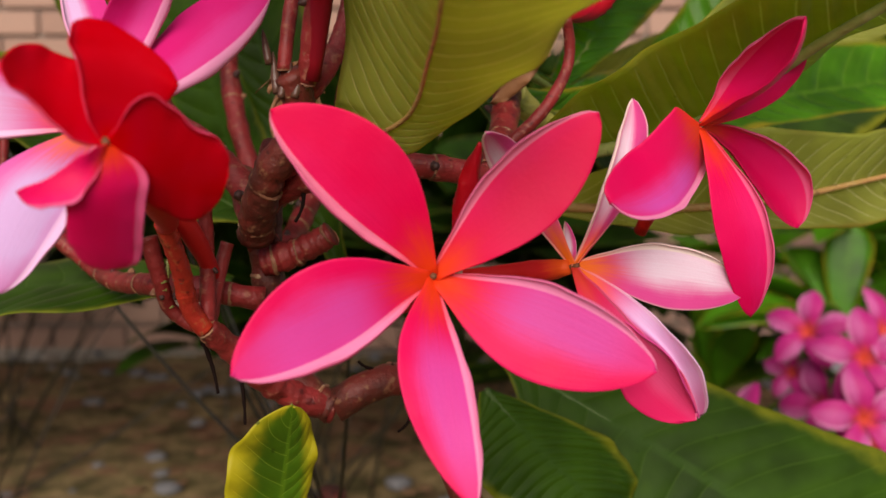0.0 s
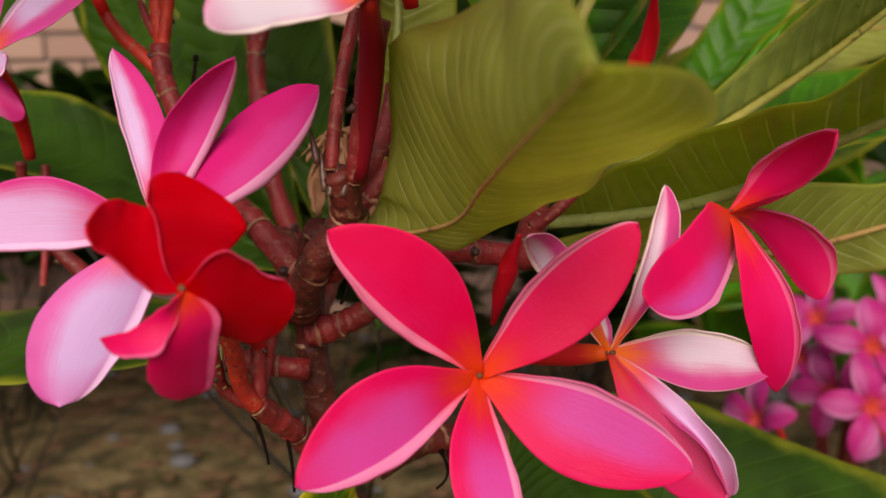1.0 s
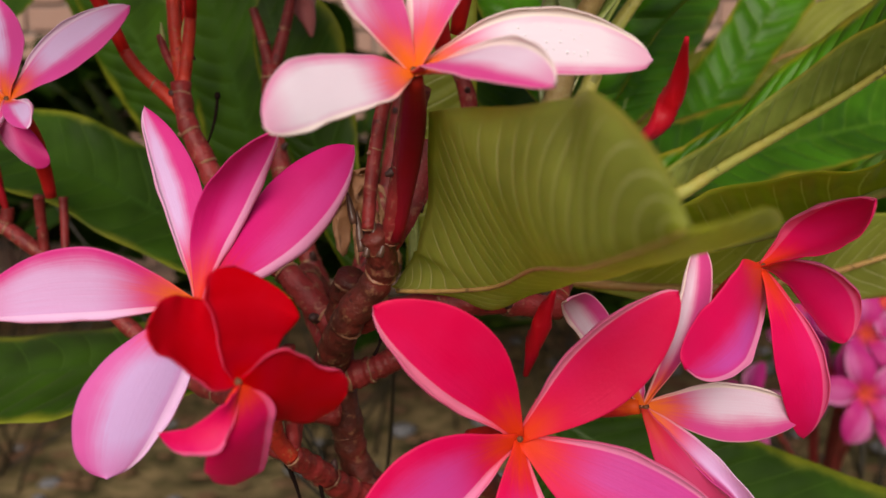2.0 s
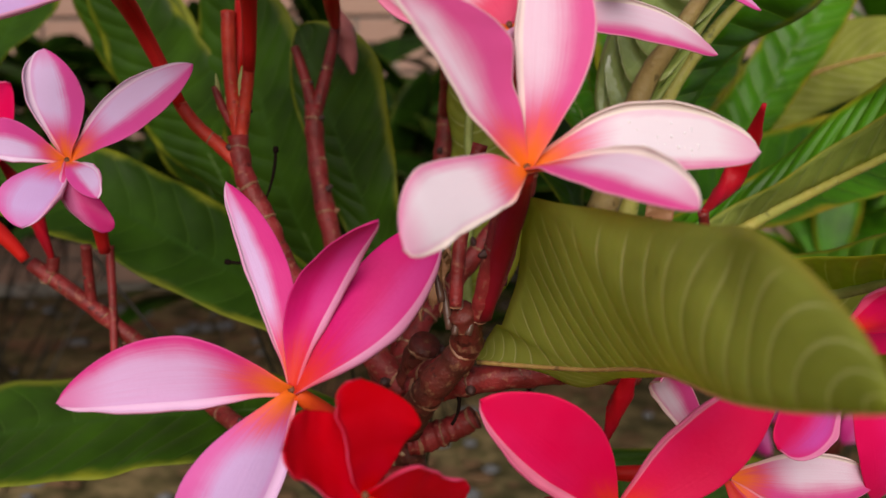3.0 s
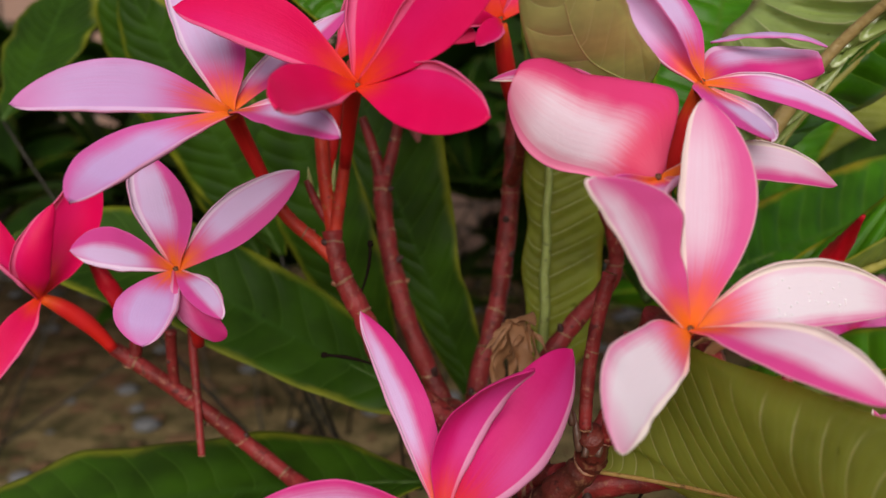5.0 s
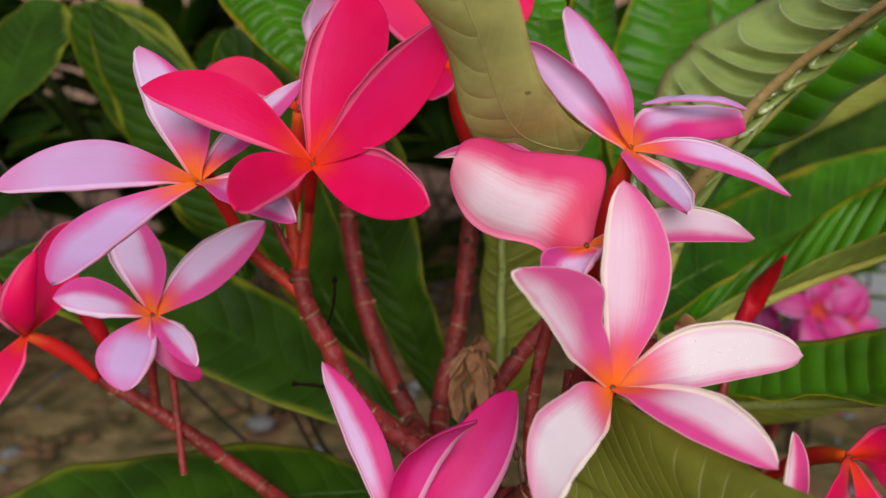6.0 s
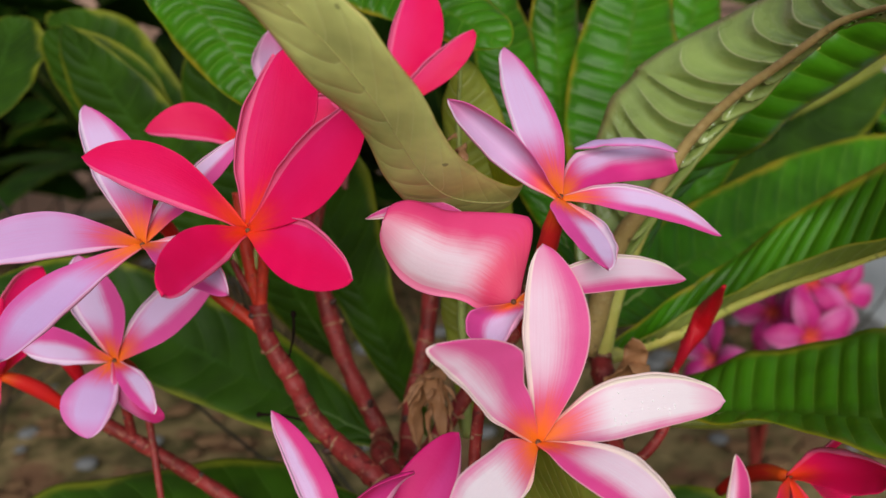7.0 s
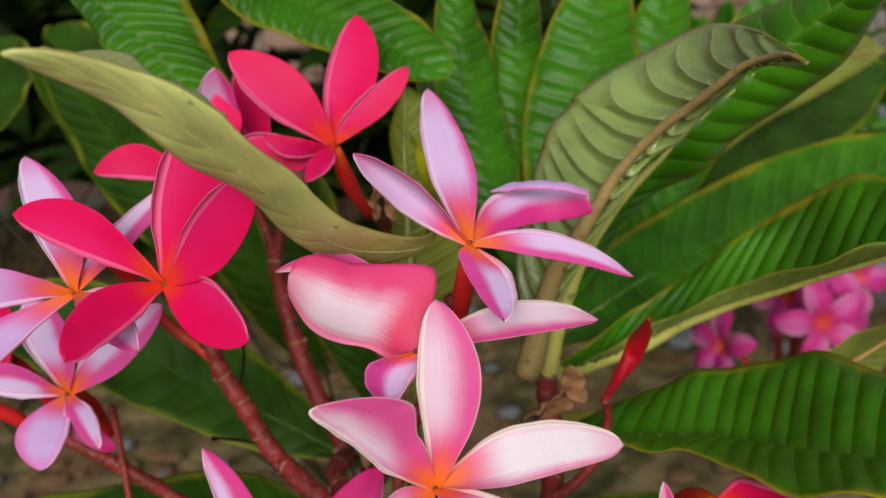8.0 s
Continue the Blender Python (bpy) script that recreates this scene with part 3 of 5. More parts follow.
def branch(points, r0, r1, label):
    thing, base = shoot("flower_stalk", "stalk", points, r0, r1, label, WOOD if r0 > 0.0043 else STEM, 0.05)
    length = sum(np.linalg.norm(np.array(a) - np.array(b)) for a, b in zip(points[1:], points))
    many = int(np.clip(length / 0.011, 3, 14))
    rng = np.random.default_rng(serial())
    us = np.clip(np.linspace(0.06, 0.96, many) + rng.uniform(-0.3, 0.3, many) / many, 0.02, 0.97)
    c, _ = curve_points(points, us)
    c2, _ = curve_points(points, us + 0.02)
    for i, u in enumerate(us):
        ring(thing, base, c[i], c2[i] - c[i], r0 + (r1 - r0) * u, serial())
        if rng.random() < 0.7:
            knob(thing, base, c[i] + (c2[i] - c[i]) * 0.1, c2[i] - c[i], r0 + (r1 - r0) * u, serial())


def twig(points, r0, r1, label):
    thing, base = shoot("pedicel", "stalk", points, r0, r1, label, BRIGHT_STEM if "bright" in label or "orange" in label or "pale rings" in label else STEM, 0.03)
    ring(thing, base, points[-1], np.array(points[-1]) - np.array(points[-2]), r1, serial())
    c, _ = curve_points(points, (0.5, 0.53))
    ring(thing, base, c[0], c[1] - c[0], (r0 + r1) / 2, serial())
    knob(thing, base, c[1], c[1] - c[0], (r0 + r1) / 2, serial())


def bud(points, r0, r1, label):
    base = np.array(points[0])
    thing = new("flower_bud")
    thing.location = base
    tagged(thing, label, "bud", "flower buds")
    v, fa, uv = tube([np.array(p) - base for p in points], (r0 * 0.3, r0 * 0.6, r0 * 0.95, r0 * 1.05, r0 * 0.7, r1), 24, 36, 0.01, serial())
    # overlapping petals wound round each other: shallow spiral steps
    line, _ = curve_points([np.array(p) - base for p in points], np.array(uv)[:, 0])
    turn = (np.array(uv)[:, 1] * 3 + np.array(uv)[:, 0] * 2.4) % 1.0
    v = line + (v - line) * (0.84 + 0.24 * turn ** 2)[:, None]
    mesh_object("rolled_petals", v, fa, [PALE_BUD if "pale" in label else BUD], thing, uvs=uv)


def remnant(points, r0, r1, label):
    base = np.array(points[0])
    pts = [np.array(p) - base for p in points]
    r0, r1 = r0 * 0.5, r1 * 0.5
    pts[1] = pts[1] + np.array((1.0, 0.0, 0.6)) * np.linalg.norm(pts[2]) * 0.07
    v, fa, uv = tube(pts, (r0, r0 * 1.2, r0, r0 * 0.8, r1), 7, 14, 0.12, serial())
    n = len(v)
    d = pts[0] - pts[1]
    d = d / np.linalg.norm(d)
    v2, f2, uv2 = tube([pts[0] - d * r0, pts[0] + d * r0 * 1.5, pts[0] + d * r0 * 3.2], (r0, r0 * 2.1, r0 * 1.5), 7, 6, 0.2, serial())
    ob = mesh_object("dried_remnant", list(v) + list(v2), list(fa) + [tuple(i + n for i in q) for q in f2], [BLACK], None, "", uvs=list(uv) + list(uv2))
    ob.location = base
    tagged(ob, label, "dried remnant", "dried flower remnants")


def far_flower(centre, radius, axis, skins, spin):
    """An open five-petalled flower that faces along its axis."""
    f = flower(centre, skins, "bright pink flower on the plant behind")
    z = Vector(axis).normalized()
    x = z.orthogonal().normalized()
    y = z.cross(x)
    c = Vector(centre)
    for i in range(5):
        a = radians(72 * i + spin)
        d = x * math.cos(a) + y * math.sin(a)
        s = z.cross(d)
        m = c + d * radius * 0.55 + z * radius * 0.25
        petal(f, c + d * radius + z * radius * 0.12, m - s * radius * 0.27, m + s * radius * 0.27, -0.1)
    corolla_tube(f, c - z * 0.015, c - z * 0.03 + Vector((0, 0, -0.02)))
    a, b = -z * 0.03 + Vector((0, 0, -0.02)), Vector((0.46, 1.02, 0.0)) - c
    v, fa, uv = tube([a, a * 0.5 + b * 0.5 + Vector((0, 0, 0.05)), b], (0.0018, 0.004, 0.006), 8, 12, 0.04, serial())
    mesh_object("stalk", v, fa, [STEM], f, uvs=uv)


def bract(a, b, r, label):
    """A small pointed scale on a stalk."""
    base = np.array(a)
    d = np.array(b) - base
    v, fa, uv = tube([-0.2 * d, 0.35 * d, d], (r * 0.9, r, r * 0.75, r * 0.15), 7, 8, 0.05, serial())
    ob = mesh_object("bract", v, fa, [TIP if "green" in label else SCALE], uvs=uv)
    ob.location = base
    tagged(ob, label, "bract", "bracts")


def dry_bract(points, width, label):
    """A dry, curled strip of old leaf."""
    base = np.array(points[0])
    sp = [np.array(p) - base for p in points]
    side = np.cross(sp[1] - sp[0], sp[-1] - sp[1]) + np.array((0.0, 1e-5, 0.0))
    side = side / np.linalg.norm(side) * 0.5 + np.array((0.7, 0.3, 0.1))
    side = side / np.linalg.norm(side) * width / 2
    v, fa, uv, skin, _ = blade(sp, [p - side * 0.8 for p in sp[1:-1]], [p + side for p in sp[1:-1]], 0.5, 0.7, 0.3, 0.0006, 26, 9, 0.0, 0.0010, serial())
    ob = mesh_object("dry_bract", v, fa, [BRACT, BRACT], uvs=uv, indices=skin)
    ob.location = base
    tagged(ob, label, "dry bract", "dry bracts")

# ---------------------------------------------------------------- the place round the plant
k = Nodes("dry_soil")
at = k.place()
a, b = k.noise(13.0, 6.0, at), k.noise(45.0, 5.0, at)
c = k.mix(k.step(a, 0.35, 0.65), (0.055, 0.046, 0.017), (0.22, 0.16, 0.075))
c = k.mix(k.step(b, 0.5, 0.75), c, (0.055, 0.06, 0.015))
c = k.mix(k.math("MULTIPLY", k.step(k.noise(7.0, 5.0, at), 0.52, 0.66), 0.7), c, (0.17, 0.075, 0.045))
k.bump(b, 0.8, 0.01)
SOIL = k.finish(c, 0.95, specular=0.2)
n = 80
gx, gy = np.linspace(-1, 1, n), np.linspace(-1, 1, n)
gx, gy = np.sign(gx) * np.abs(gx) ** 3 * 60, np.sign(gy) * np.abs(gy) ** 3 * 60 + 1.5
verts = [(x, y, 0.03 * noise.noise((x * 2.1, y * 2.1, 0)) + 0.015 * noise.noise((x * 7, y * 7, 3))) for x in gx for y in gy]
faces = [(i * n + j, (i + 1) * n + j, (i + 1) * n + j + 1, i * n + j + 1) for i in range(n - 1) for j in range(n - 1)]
tagged(mesh_object("ground", verts, faces, [SOIL]), "bare brown garden soil with stones", "ground", kind="structure")

STONE = plain_material("pale_stone", (0.12, 0.12, 0.125), 0.9, 60.0, 0.6)
LITTER = plain_material("dead_leaf", (0.15, 0.08, 0.035), 0.8, 40.0, 0.6)
rng = np.random.default_rng(11)


def pebbles(count_of, lo, hi, material, name, label, flat):
    verts, faces = [], []
    for _ in range(count_of):
        x, y = rng.uniform(-1.8, 1.2), rng.uniform(0.5, 3.0)
        r = rng.uniform(lo, hi) * (0.7 + 0.6 * rng.random())
        a0 = rng.uniform(0, 6.28)
        s = len(verts)
        for i, (h, q) in enumerate(((-0.5, 0.7), (0.1, 1.0), (0.6, 0.75), (0.85, 0.3))):
            for j in range(7):
                a = a0 + 2 * np.pi * j / 7
                e = q * r * rng.uniform(0.8, 1.2)
                verts.append((x + e * np.cos(a) * 1.2, y + e * np.sin(a), 0.012 + h * r * flat))
        for i in range(3):
            for j in range(7):
                faces.append((s + i * 7 + j, s + i * 7 + (j + 1) % 7, s + (i + 1) * 7 + (j + 1) % 7, s + (i + 1) * 7 + j))
        faces.append(tuple(s + 21 + j for j in range(7)))
    tagged(mesh_object(name, verts, faces, [material]), label, name, kind="stuff")


pebbles(300, 0.006, 0.022, STONE, "stones", "pale stones lying on the soil", 0.6)
pebbles(1500, 0.006, 0.018, LITTER, "leaf_litter", "dry brown fallen leaves on the soil", 0.15)

k = Nodes("concrete")
at = k.place()
a, b = k.noise(3.0, 5.0, at), k.noise(120.0, 4.0, at)
c = k.mix(a, (0.34, 0.36, 0.39), (0.46, 0.48, 0.52))
c = k.mix(k.math("MULTIPLY", b, 0.3), c, (0.2, 0.2, 0.2))
k.bump(b, 0.3, 0.003)
CONCRETE = k.finish(c, 0.85)


def slab(name, x0, y0, z0, x1, y1, z1, mats, bevel=0.0):
    bm = bmesh.new()
    bmesh.ops.create_cube(bm, size=1.0)
    for v in bm.verts:
        v.co = Vector(((x0 + x1) / 2 + v.co.x * (x1 - x0), (y0 + y1) / 2 + v.co.y * (y1 - y0), (z0 + z1) / 2 + v.co.z * (z1 - z0)))
    if bevel:
        bmesh.ops.bevel(bm, geom=bm.edges[:], offset=bevel, segments=2, profile=0.5, affect="EDGES")
    me = bpy.data.meshes.new(name)
    bm.to_mesh(me)
    bm.free()
    for m in mats:
        me.materials.append(m)
    return new(name, me)


tagged(slab("pavement", 0.85, 0.7, -0.1, 6.0, 9.0, 0.055, [CONCRETE], 0.01), "pale grey concrete path beside the bed", "pavement", kind="structure")

# brick wall behind the bed: mortar core, bricks proud of it
MORTAR = plain_material("mortar", (0.26, 0.23, 0.20), 0.95, 60.0, 0.2)
k = Nodes("salmon_brick")
at = k.place()
rnd = k.node("ShaderNodeObjectInfo", 5)
c = k.mix(rnd, (0.28, 0.15, 0.11), (0.40, 0.24, 0.18))
c = k.mix(k.math("MULTIPLY", k.noise(40.0, 5.0, at), 0.5), c, (0.36, 0.26, 0.2))
k.bump(k.noise(150.0, 4.0, at), 0.4, 0.003)
BRICK = k.finish(c, 0.9)
wall = tagged(slab("wall_north", -7.0, 2.62, -0.2, 7.0, 2.85, 2.4, [MORTAR]), "salmon brick garden wall with pale joints", "wall", kind="structure")
tagged(slab("wall_west", -7.2, -4.0, -0.2, -7.0, 2.85, 2.4, [MORTAR]), "plain plastered garden wall", "wall", kind="structure")
first = slab("brick", -0.105, -0.012, -0.033, 0.105, 0.02, 0.033, [BRICK], 0.004)
data = first.data
bpy.data.objects.remove(first)
for row in range(16):
    for col in range(18):
        b = new("brick", data)
        b.parent = wall
        b.location = (-2.6 + col * 0.22 + (0.11 if row % 2 else 0.0), 2.612, 0.06 + row * 0.077)

# ---------------------------------------------------------------- flowers, leaves and stalks
f = flower((-0.0020, 0.1820, 0.5750), VIVID, "wide-open hot pink flower with a red-orange throat")
petal(f, (-0.0330, 0.1700, 0.6090), (-0.0094, 0.1751, 0.6030), (-0.0216, 0.1736, 0.5886), 0.03, skins=ROSY)
petal(f, (0.0316, 0.1800, 0.6088), (0.0231, 0.1785, 0.5871), (0.0110, 0.1797, 0.5991), 0.03, skins=ROSY)
petal(f, (0.0420, 0.1690, 0.5580), (0.0159, 0.1724, 0.5559), (0.0244, 0.1743, 0.5741), 0.03)
petal(f, (0.0056, 0.1557, 0.5358), (-0.0089, 0.1672, 0.5583), (0.0061, 0.1668, 0.5551), 0.03)
petal(f, (-0.0390, 0.1580, 0.5600), (-0.0261, 0.1692, 0.5788), (-0.0190, 0.1673, 0.5611), 0.03)
corolla_tube(f, (-0.0020, 0.1940, 0.5710), (-0.0120, 0.2120, 0.5630))
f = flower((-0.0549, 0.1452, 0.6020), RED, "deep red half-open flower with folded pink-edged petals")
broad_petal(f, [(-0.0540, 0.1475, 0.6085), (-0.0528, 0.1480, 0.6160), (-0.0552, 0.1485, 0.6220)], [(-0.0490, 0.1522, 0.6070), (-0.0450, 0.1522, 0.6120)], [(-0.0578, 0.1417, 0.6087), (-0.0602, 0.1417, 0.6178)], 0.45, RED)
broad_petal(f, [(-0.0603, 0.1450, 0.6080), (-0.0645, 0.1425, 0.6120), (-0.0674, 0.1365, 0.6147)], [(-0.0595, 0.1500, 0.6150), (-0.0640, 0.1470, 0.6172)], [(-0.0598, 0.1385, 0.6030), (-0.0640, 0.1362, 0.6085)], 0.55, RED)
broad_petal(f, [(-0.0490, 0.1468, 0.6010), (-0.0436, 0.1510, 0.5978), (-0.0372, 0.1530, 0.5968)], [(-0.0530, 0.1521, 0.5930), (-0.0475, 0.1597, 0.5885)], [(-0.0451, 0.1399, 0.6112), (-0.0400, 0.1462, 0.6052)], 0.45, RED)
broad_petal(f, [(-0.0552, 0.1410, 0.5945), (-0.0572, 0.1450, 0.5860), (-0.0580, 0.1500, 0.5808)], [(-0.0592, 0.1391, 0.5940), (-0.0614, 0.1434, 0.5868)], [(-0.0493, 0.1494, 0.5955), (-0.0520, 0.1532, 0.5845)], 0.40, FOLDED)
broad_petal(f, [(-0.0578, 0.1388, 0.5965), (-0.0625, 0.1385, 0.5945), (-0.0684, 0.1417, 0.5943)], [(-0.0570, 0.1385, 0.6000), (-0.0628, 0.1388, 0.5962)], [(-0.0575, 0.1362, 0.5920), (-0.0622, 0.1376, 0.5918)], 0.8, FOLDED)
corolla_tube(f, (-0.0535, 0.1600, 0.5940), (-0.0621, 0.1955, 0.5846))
f = flower((-0.0720, 0.1850, 0.6060), PINK, "lilac-pink flower with an orange throat, petals spread like a star")
petal(f, (-0.0890, 0.2110, 0.6480), (-0.0748, 0.2026, 0.6314), (-0.0838, 0.1987, 0.6309), 0.03)
petal(f, (-0.0527, 0.1812, 0.6438), (-0.0709, 0.1876, 0.6284), (-0.0604, 0.1911, 0.6269), -0.20, skins=MAUVE)
petal(f, (-0.0389, 0.2051, 0.6386), (-0.0586, 0.1959, 0.6304), (-0.0474, 0.1890, 0.6183), 0.03, skins=MAUVE)
petal(f, (-0.1216, 0.1830, 0.6053), (-0.0966, 0.1848, 0.6193), (-0.0969, 0.1815, 0.6035), 0.03)
petal(f, (-0.0895, 0.1704, 0.5725), (-0.0945, 0.1741, 0.5901), (-0.0738, 0.1775, 0.5894), -0.10, point=0.5, skins=LILAC)
corolla_tube(f, (-0.0640, 0.1950, 0.5940), (-0.0576, 0.2225, 0.5670))
f = flower((0.0610, 0.2110, 0.6070), HOT, "hot pink flower with drooping petals, beside a leaf")
petal(f, (0.0728, 0.1810, 0.6278), (0.0690, 0.1900, 0.6138), (0.0648, 0.2045, 0.6212), 0.35)
broad_petal(f, [(0.0575, 0.2055, 0.6035), (0.0475, 0.1940, 0.5950), (0.0348, 0.1830, 0.5902)], [(0.0518, 0.2000, 0.6108), (0.0420, 0.1935, 0.6020)], [(0.0630, 0.2140, 0.5965), (0.0525, 0.1915, 0.5880)], 0.5, VIVID)
petal(f, (0.0750, 0.2120, 0.5610), (0.0627, 0.2033, 0.5830), (0.0755, 0.2036, 0.5849), 0.03)
petal(f, (0.0927, 0.2295, 0.5814), (0.0775, 0.2188, 0.5912), (0.0940, 0.2280, 0.5979), 0.30)
petal(f, (0.0880, 0.2169, 0.6248), (0.0829, 0.2179, 0.6150), (0.0760, 0.2141, 0.6171), 0.03)
corolla_tube(f, (0.0600, 0.2260, 0.5990), (0.0550, 0.2450, 0.5790))
f = flower((0.0300, 0.2000, 0.5750), CREAM, "pale pink flower with folded petals and orange throat")
petal(f, (0.0460, 0.2160, 0.6140), (0.0472, 0.2065, 0.5978), (0.0387, 0.2065, 0.5979), 0.40)
petal(f, (0.0732, 0.2093, 0.5685), (0.0527, 0.2026, 0.5646), (0.0523, 0.2029, 0.5800), 0.03)
broad_petal(f, [(0.0390, 0.1905, 0.5600), (0.0480, 0.1895, 0.5500), (0.0558, 0.1895, 0.5420)], [(0.0345, 0.1895, 0.5585), (0.0400, 0.1880, 0.5470)], [(0.0420, 0.1895, 0.5640), (0.0490, 0.1865, 0.5575)], 0.5, (HOT[1], HOT[1]))
broad_petal(f, [(0.0415, 0.1930, 0.5650), (0.0508, 0.1890, 0.5555), (0.0570, 0.1912, 0.5422)], [(0.0395, 0.1905, 0.5640), (0.0482, 0.1836, 0.5575)], [(0.0450, 0.1925, 0.5670), (0.0537, 0.1832, 0.5580)], 0.45, PINK)
petal(f, (0.0090, 0.1880, 0.6050), (0.0212, 0.2065, 0.5983), (0.0133, 0.2059, 0.5931), 0.03)
petal(f, (0.0282, 0.2031, 0.5851), (0.0311, 0.2045, 0.5800), (0.0285, 0.2044, 0.5787), 0.03)
corolla_tube(f, (0.0220, 0.2060, 0.5730), (0.0050, 0.2120, 0.5710))
f = flower((-0.0240, 0.1710, 0.6550), CREAM, "pale cream-pink flower with water drops and orange throat")
petal(f, (-0.0193, 0.1836, 0.6994), (-0.0103, 0.1752, 0.6811), (-0.0259, 0.1768, 0.6808), 0.03, skins=BLUSH)
broad_petal(f, [(-0.0325, 0.1685, 0.6700), (-0.0372, 0.1655, 0.6795), (-0.0470, 0.1600, 0.6882)], [(-0.0268, 0.1705, 0.6710), (-0.0268, 0.1705, 0.6792)], [(-0.0385, 0.1635, 0.6695), (-0.0452, 0.1612, 0.6800)], 0.5, BLUSH)
petal(f, (0.0237, 0.1772, 0.6569), (-0.0032, 0.1716, 0.6536), (-0.0024, 0.1758, 0.6674), 0.03, point=0.55, skins=MILK)
petal(f, (-0.0013, 0.1381, 0.6525), (-0.0173, 0.1531, 0.6541), (-0.0066, 0.1539, 0.6606), 0.03)
broad_petal(f, [(-0.0318, 0.1610, 0.6530), (-0.0405, 0.1515, 0.6515), (-0.0475, 0.1396, 0.6466)], [(-0.0345, 0.1660, 0.6585), (-0.0440, 0.1570, 0.6580)], [(-0.0300, 0.1585, 0.6490), (-0.0385, 0.1490, 0.6460)], 0.55, MILK)
corolla_tube(f, (-0.0247, 0.1863, 0.6437), (-0.0294, 0.2003, 0.6171), DARK_TUBE)
f = flower((-0.1390, 0.2490, 0.6490), ROSE, "small lilac-pink flower with orange throat")
petal(f, (-0.1479, 0.2632, 0.6793), (-0.1343, 0.2536, 0.6654), (-0.1513, 0.2555, 0.6676), 0.03)
petal(f, (-0.1048, 0.2545, 0.6748), (-0.1180, 0.2483, 0.6576), (-0.1268, 0.2515, 0.6679), 0.03)
petal(f, (-0.1688, 0.2559, 0.6537), (-0.1555, 0.2526, 0.6608), (-0.1557, 0.2501, 0.6492), 0.03)
petal(f, (-0.1448, 0.2294, 0.6344), (-0.1534, 0.2383, 0.6424), (-0.1371, 0.2366, 0.6410), 0.03, skins=LILAC)
petal(f, (-0.1238, 0.2255, 0.6424), (-0.1346, 0.2372, 0.6445), (-0.1265, 0.2355, 0.6485), 0.03)
petal(f, (-0.1290, 0.2417, 0.6306), (-0.1256, 0.2404, 0.6350), (-0.1385, 0.2421, 0.6379), 0.03)
corolla_tube(f, (-0.1390, 0.2590, 0.6410), (-0.1390, 0.2710, 0.6190))
f = flower((-0.1180, 0.2240, 0.6940), ROSE, "pale lilac-pink flower with long arched petals")
petal(f, (-0.1625, 0.2093, 0.6979), (-0.1413, 0.2182, 0.7070), (-0.1419, 0.2146, 0.6954), 0.03, skins=LILAC)
petal(f, (-0.1457, 0.1893, 0.6800), (-0.1459, 0.2066, 0.6887), (-0.1336, 0.2040, 0.6847), 0.03, skins=LILAC)
petal(f, (-0.1360, 0.2580, 0.7260), (-0.1156, 0.2376, 0.7097), (-0.1325, 0.2399, 0.7114), 0.03)
petal(f, (-0.0901, 0.2431, 0.7175), (-0.1017, 0.2337, 0.7038), (-0.1118, 0.2332, 0.7054), 0.03)
petal(f, (-0.0916, 0.1872, 0.6923), (-0.1085, 0.2030, 0.6928), (-0.1020, 0.2105, 0.6990), 0.10, skins=CRIMSON)
corolla_tube(f, (-0.1220, 0.2720, 0.6827), (-0.1140, 0.2757, 0.6621))
f = flower((-0.0880, 0.2070, 0.7010), HOT, "wide-open hot pink flower with a red throat")
petal(f, (-0.1300, 0.2270, 0.7180), (-0.1069, 0.2186, 0.7209), (-0.1120, 0.2150, 0.7090), 0.03)
petal(f, (-0.0759, 0.2323, 0.7413), (-0.0686, 0.2177, 0.7256), (-0.0895, 0.2185, 0.7216), 0.03)
petal(f, (-0.0560, 0.1870, 0.7350), (-0.0668, 0.1920, 0.7113), (-0.0749, 0.1968, 0.7226), 0.03)
petal(f, (-0.0630, 0.1780, 0.6970), (-0.0772, 0.1885, 0.6930), (-0.0723, 0.1927, 0.7068), 0.03)
petal(f, (-0.1025, 0.1720, 0.6995), (-0.1021, 0.1922, 0.7059), (-0.0935, 0.1886, 0.6982), 0.03, point=0.5)
corolla_tube(f, (-0.0905, 0.2648, 0.6892), (-0.0927, 0.2724, 0.6729))
f = flower((-0.1872, 0.2790, 0.6336), HOT, "red half-open flower on a long tube")
petal(f, (-0.1672, 0.2839, 0.6695), (-0.1718, 0.2825, 0.6450), (-0.1832, 0.2829, 0.6599), 0.20)
petal(f, (-0.1786, 0.2751, 0.6632), (-0.1807, 0.2729, 0.6448), (-0.1909, 0.2698, 0.6457), -0.20)
petal(f, (-0.2061, 0.2767, 0.6604), (-0.1971, 0.2779, 0.6601), (-0.1926, 0.2713, 0.6429), 0.03, point=0.5)
petal(f, (-0.1980, 0.2580, 0.6117), (-0.1962, 0.2699, 0.6272), (-0.1872, 0.2706, 0.6245), 0.03)
corolla_tube(f, (-0.1819, 0.2807, 0.6298), (-0.1680, 0.2830, 0.6141))
f = flower((-0.0250, 0.1910, 0.6820), CREAM, "pink and white flower with a twisted broad petal")
petal(f, (0.0250, 0.2090, 0.6760), (0.0016, 0.1979, 0.6795), (0.0004, 0.2008, 0.6884), 0.03)
petal(f, (-0.0328, 0.1776, 0.6749), (-0.0370, 0.1856, 0.6837), (-0.0214, 0.1870, 0.6830), 0.25, skins=ROSE)
corolla_tube(f, (-0.0210, 0.2010, 0.6740), (-0.0170, 0.2110, 0.6570))
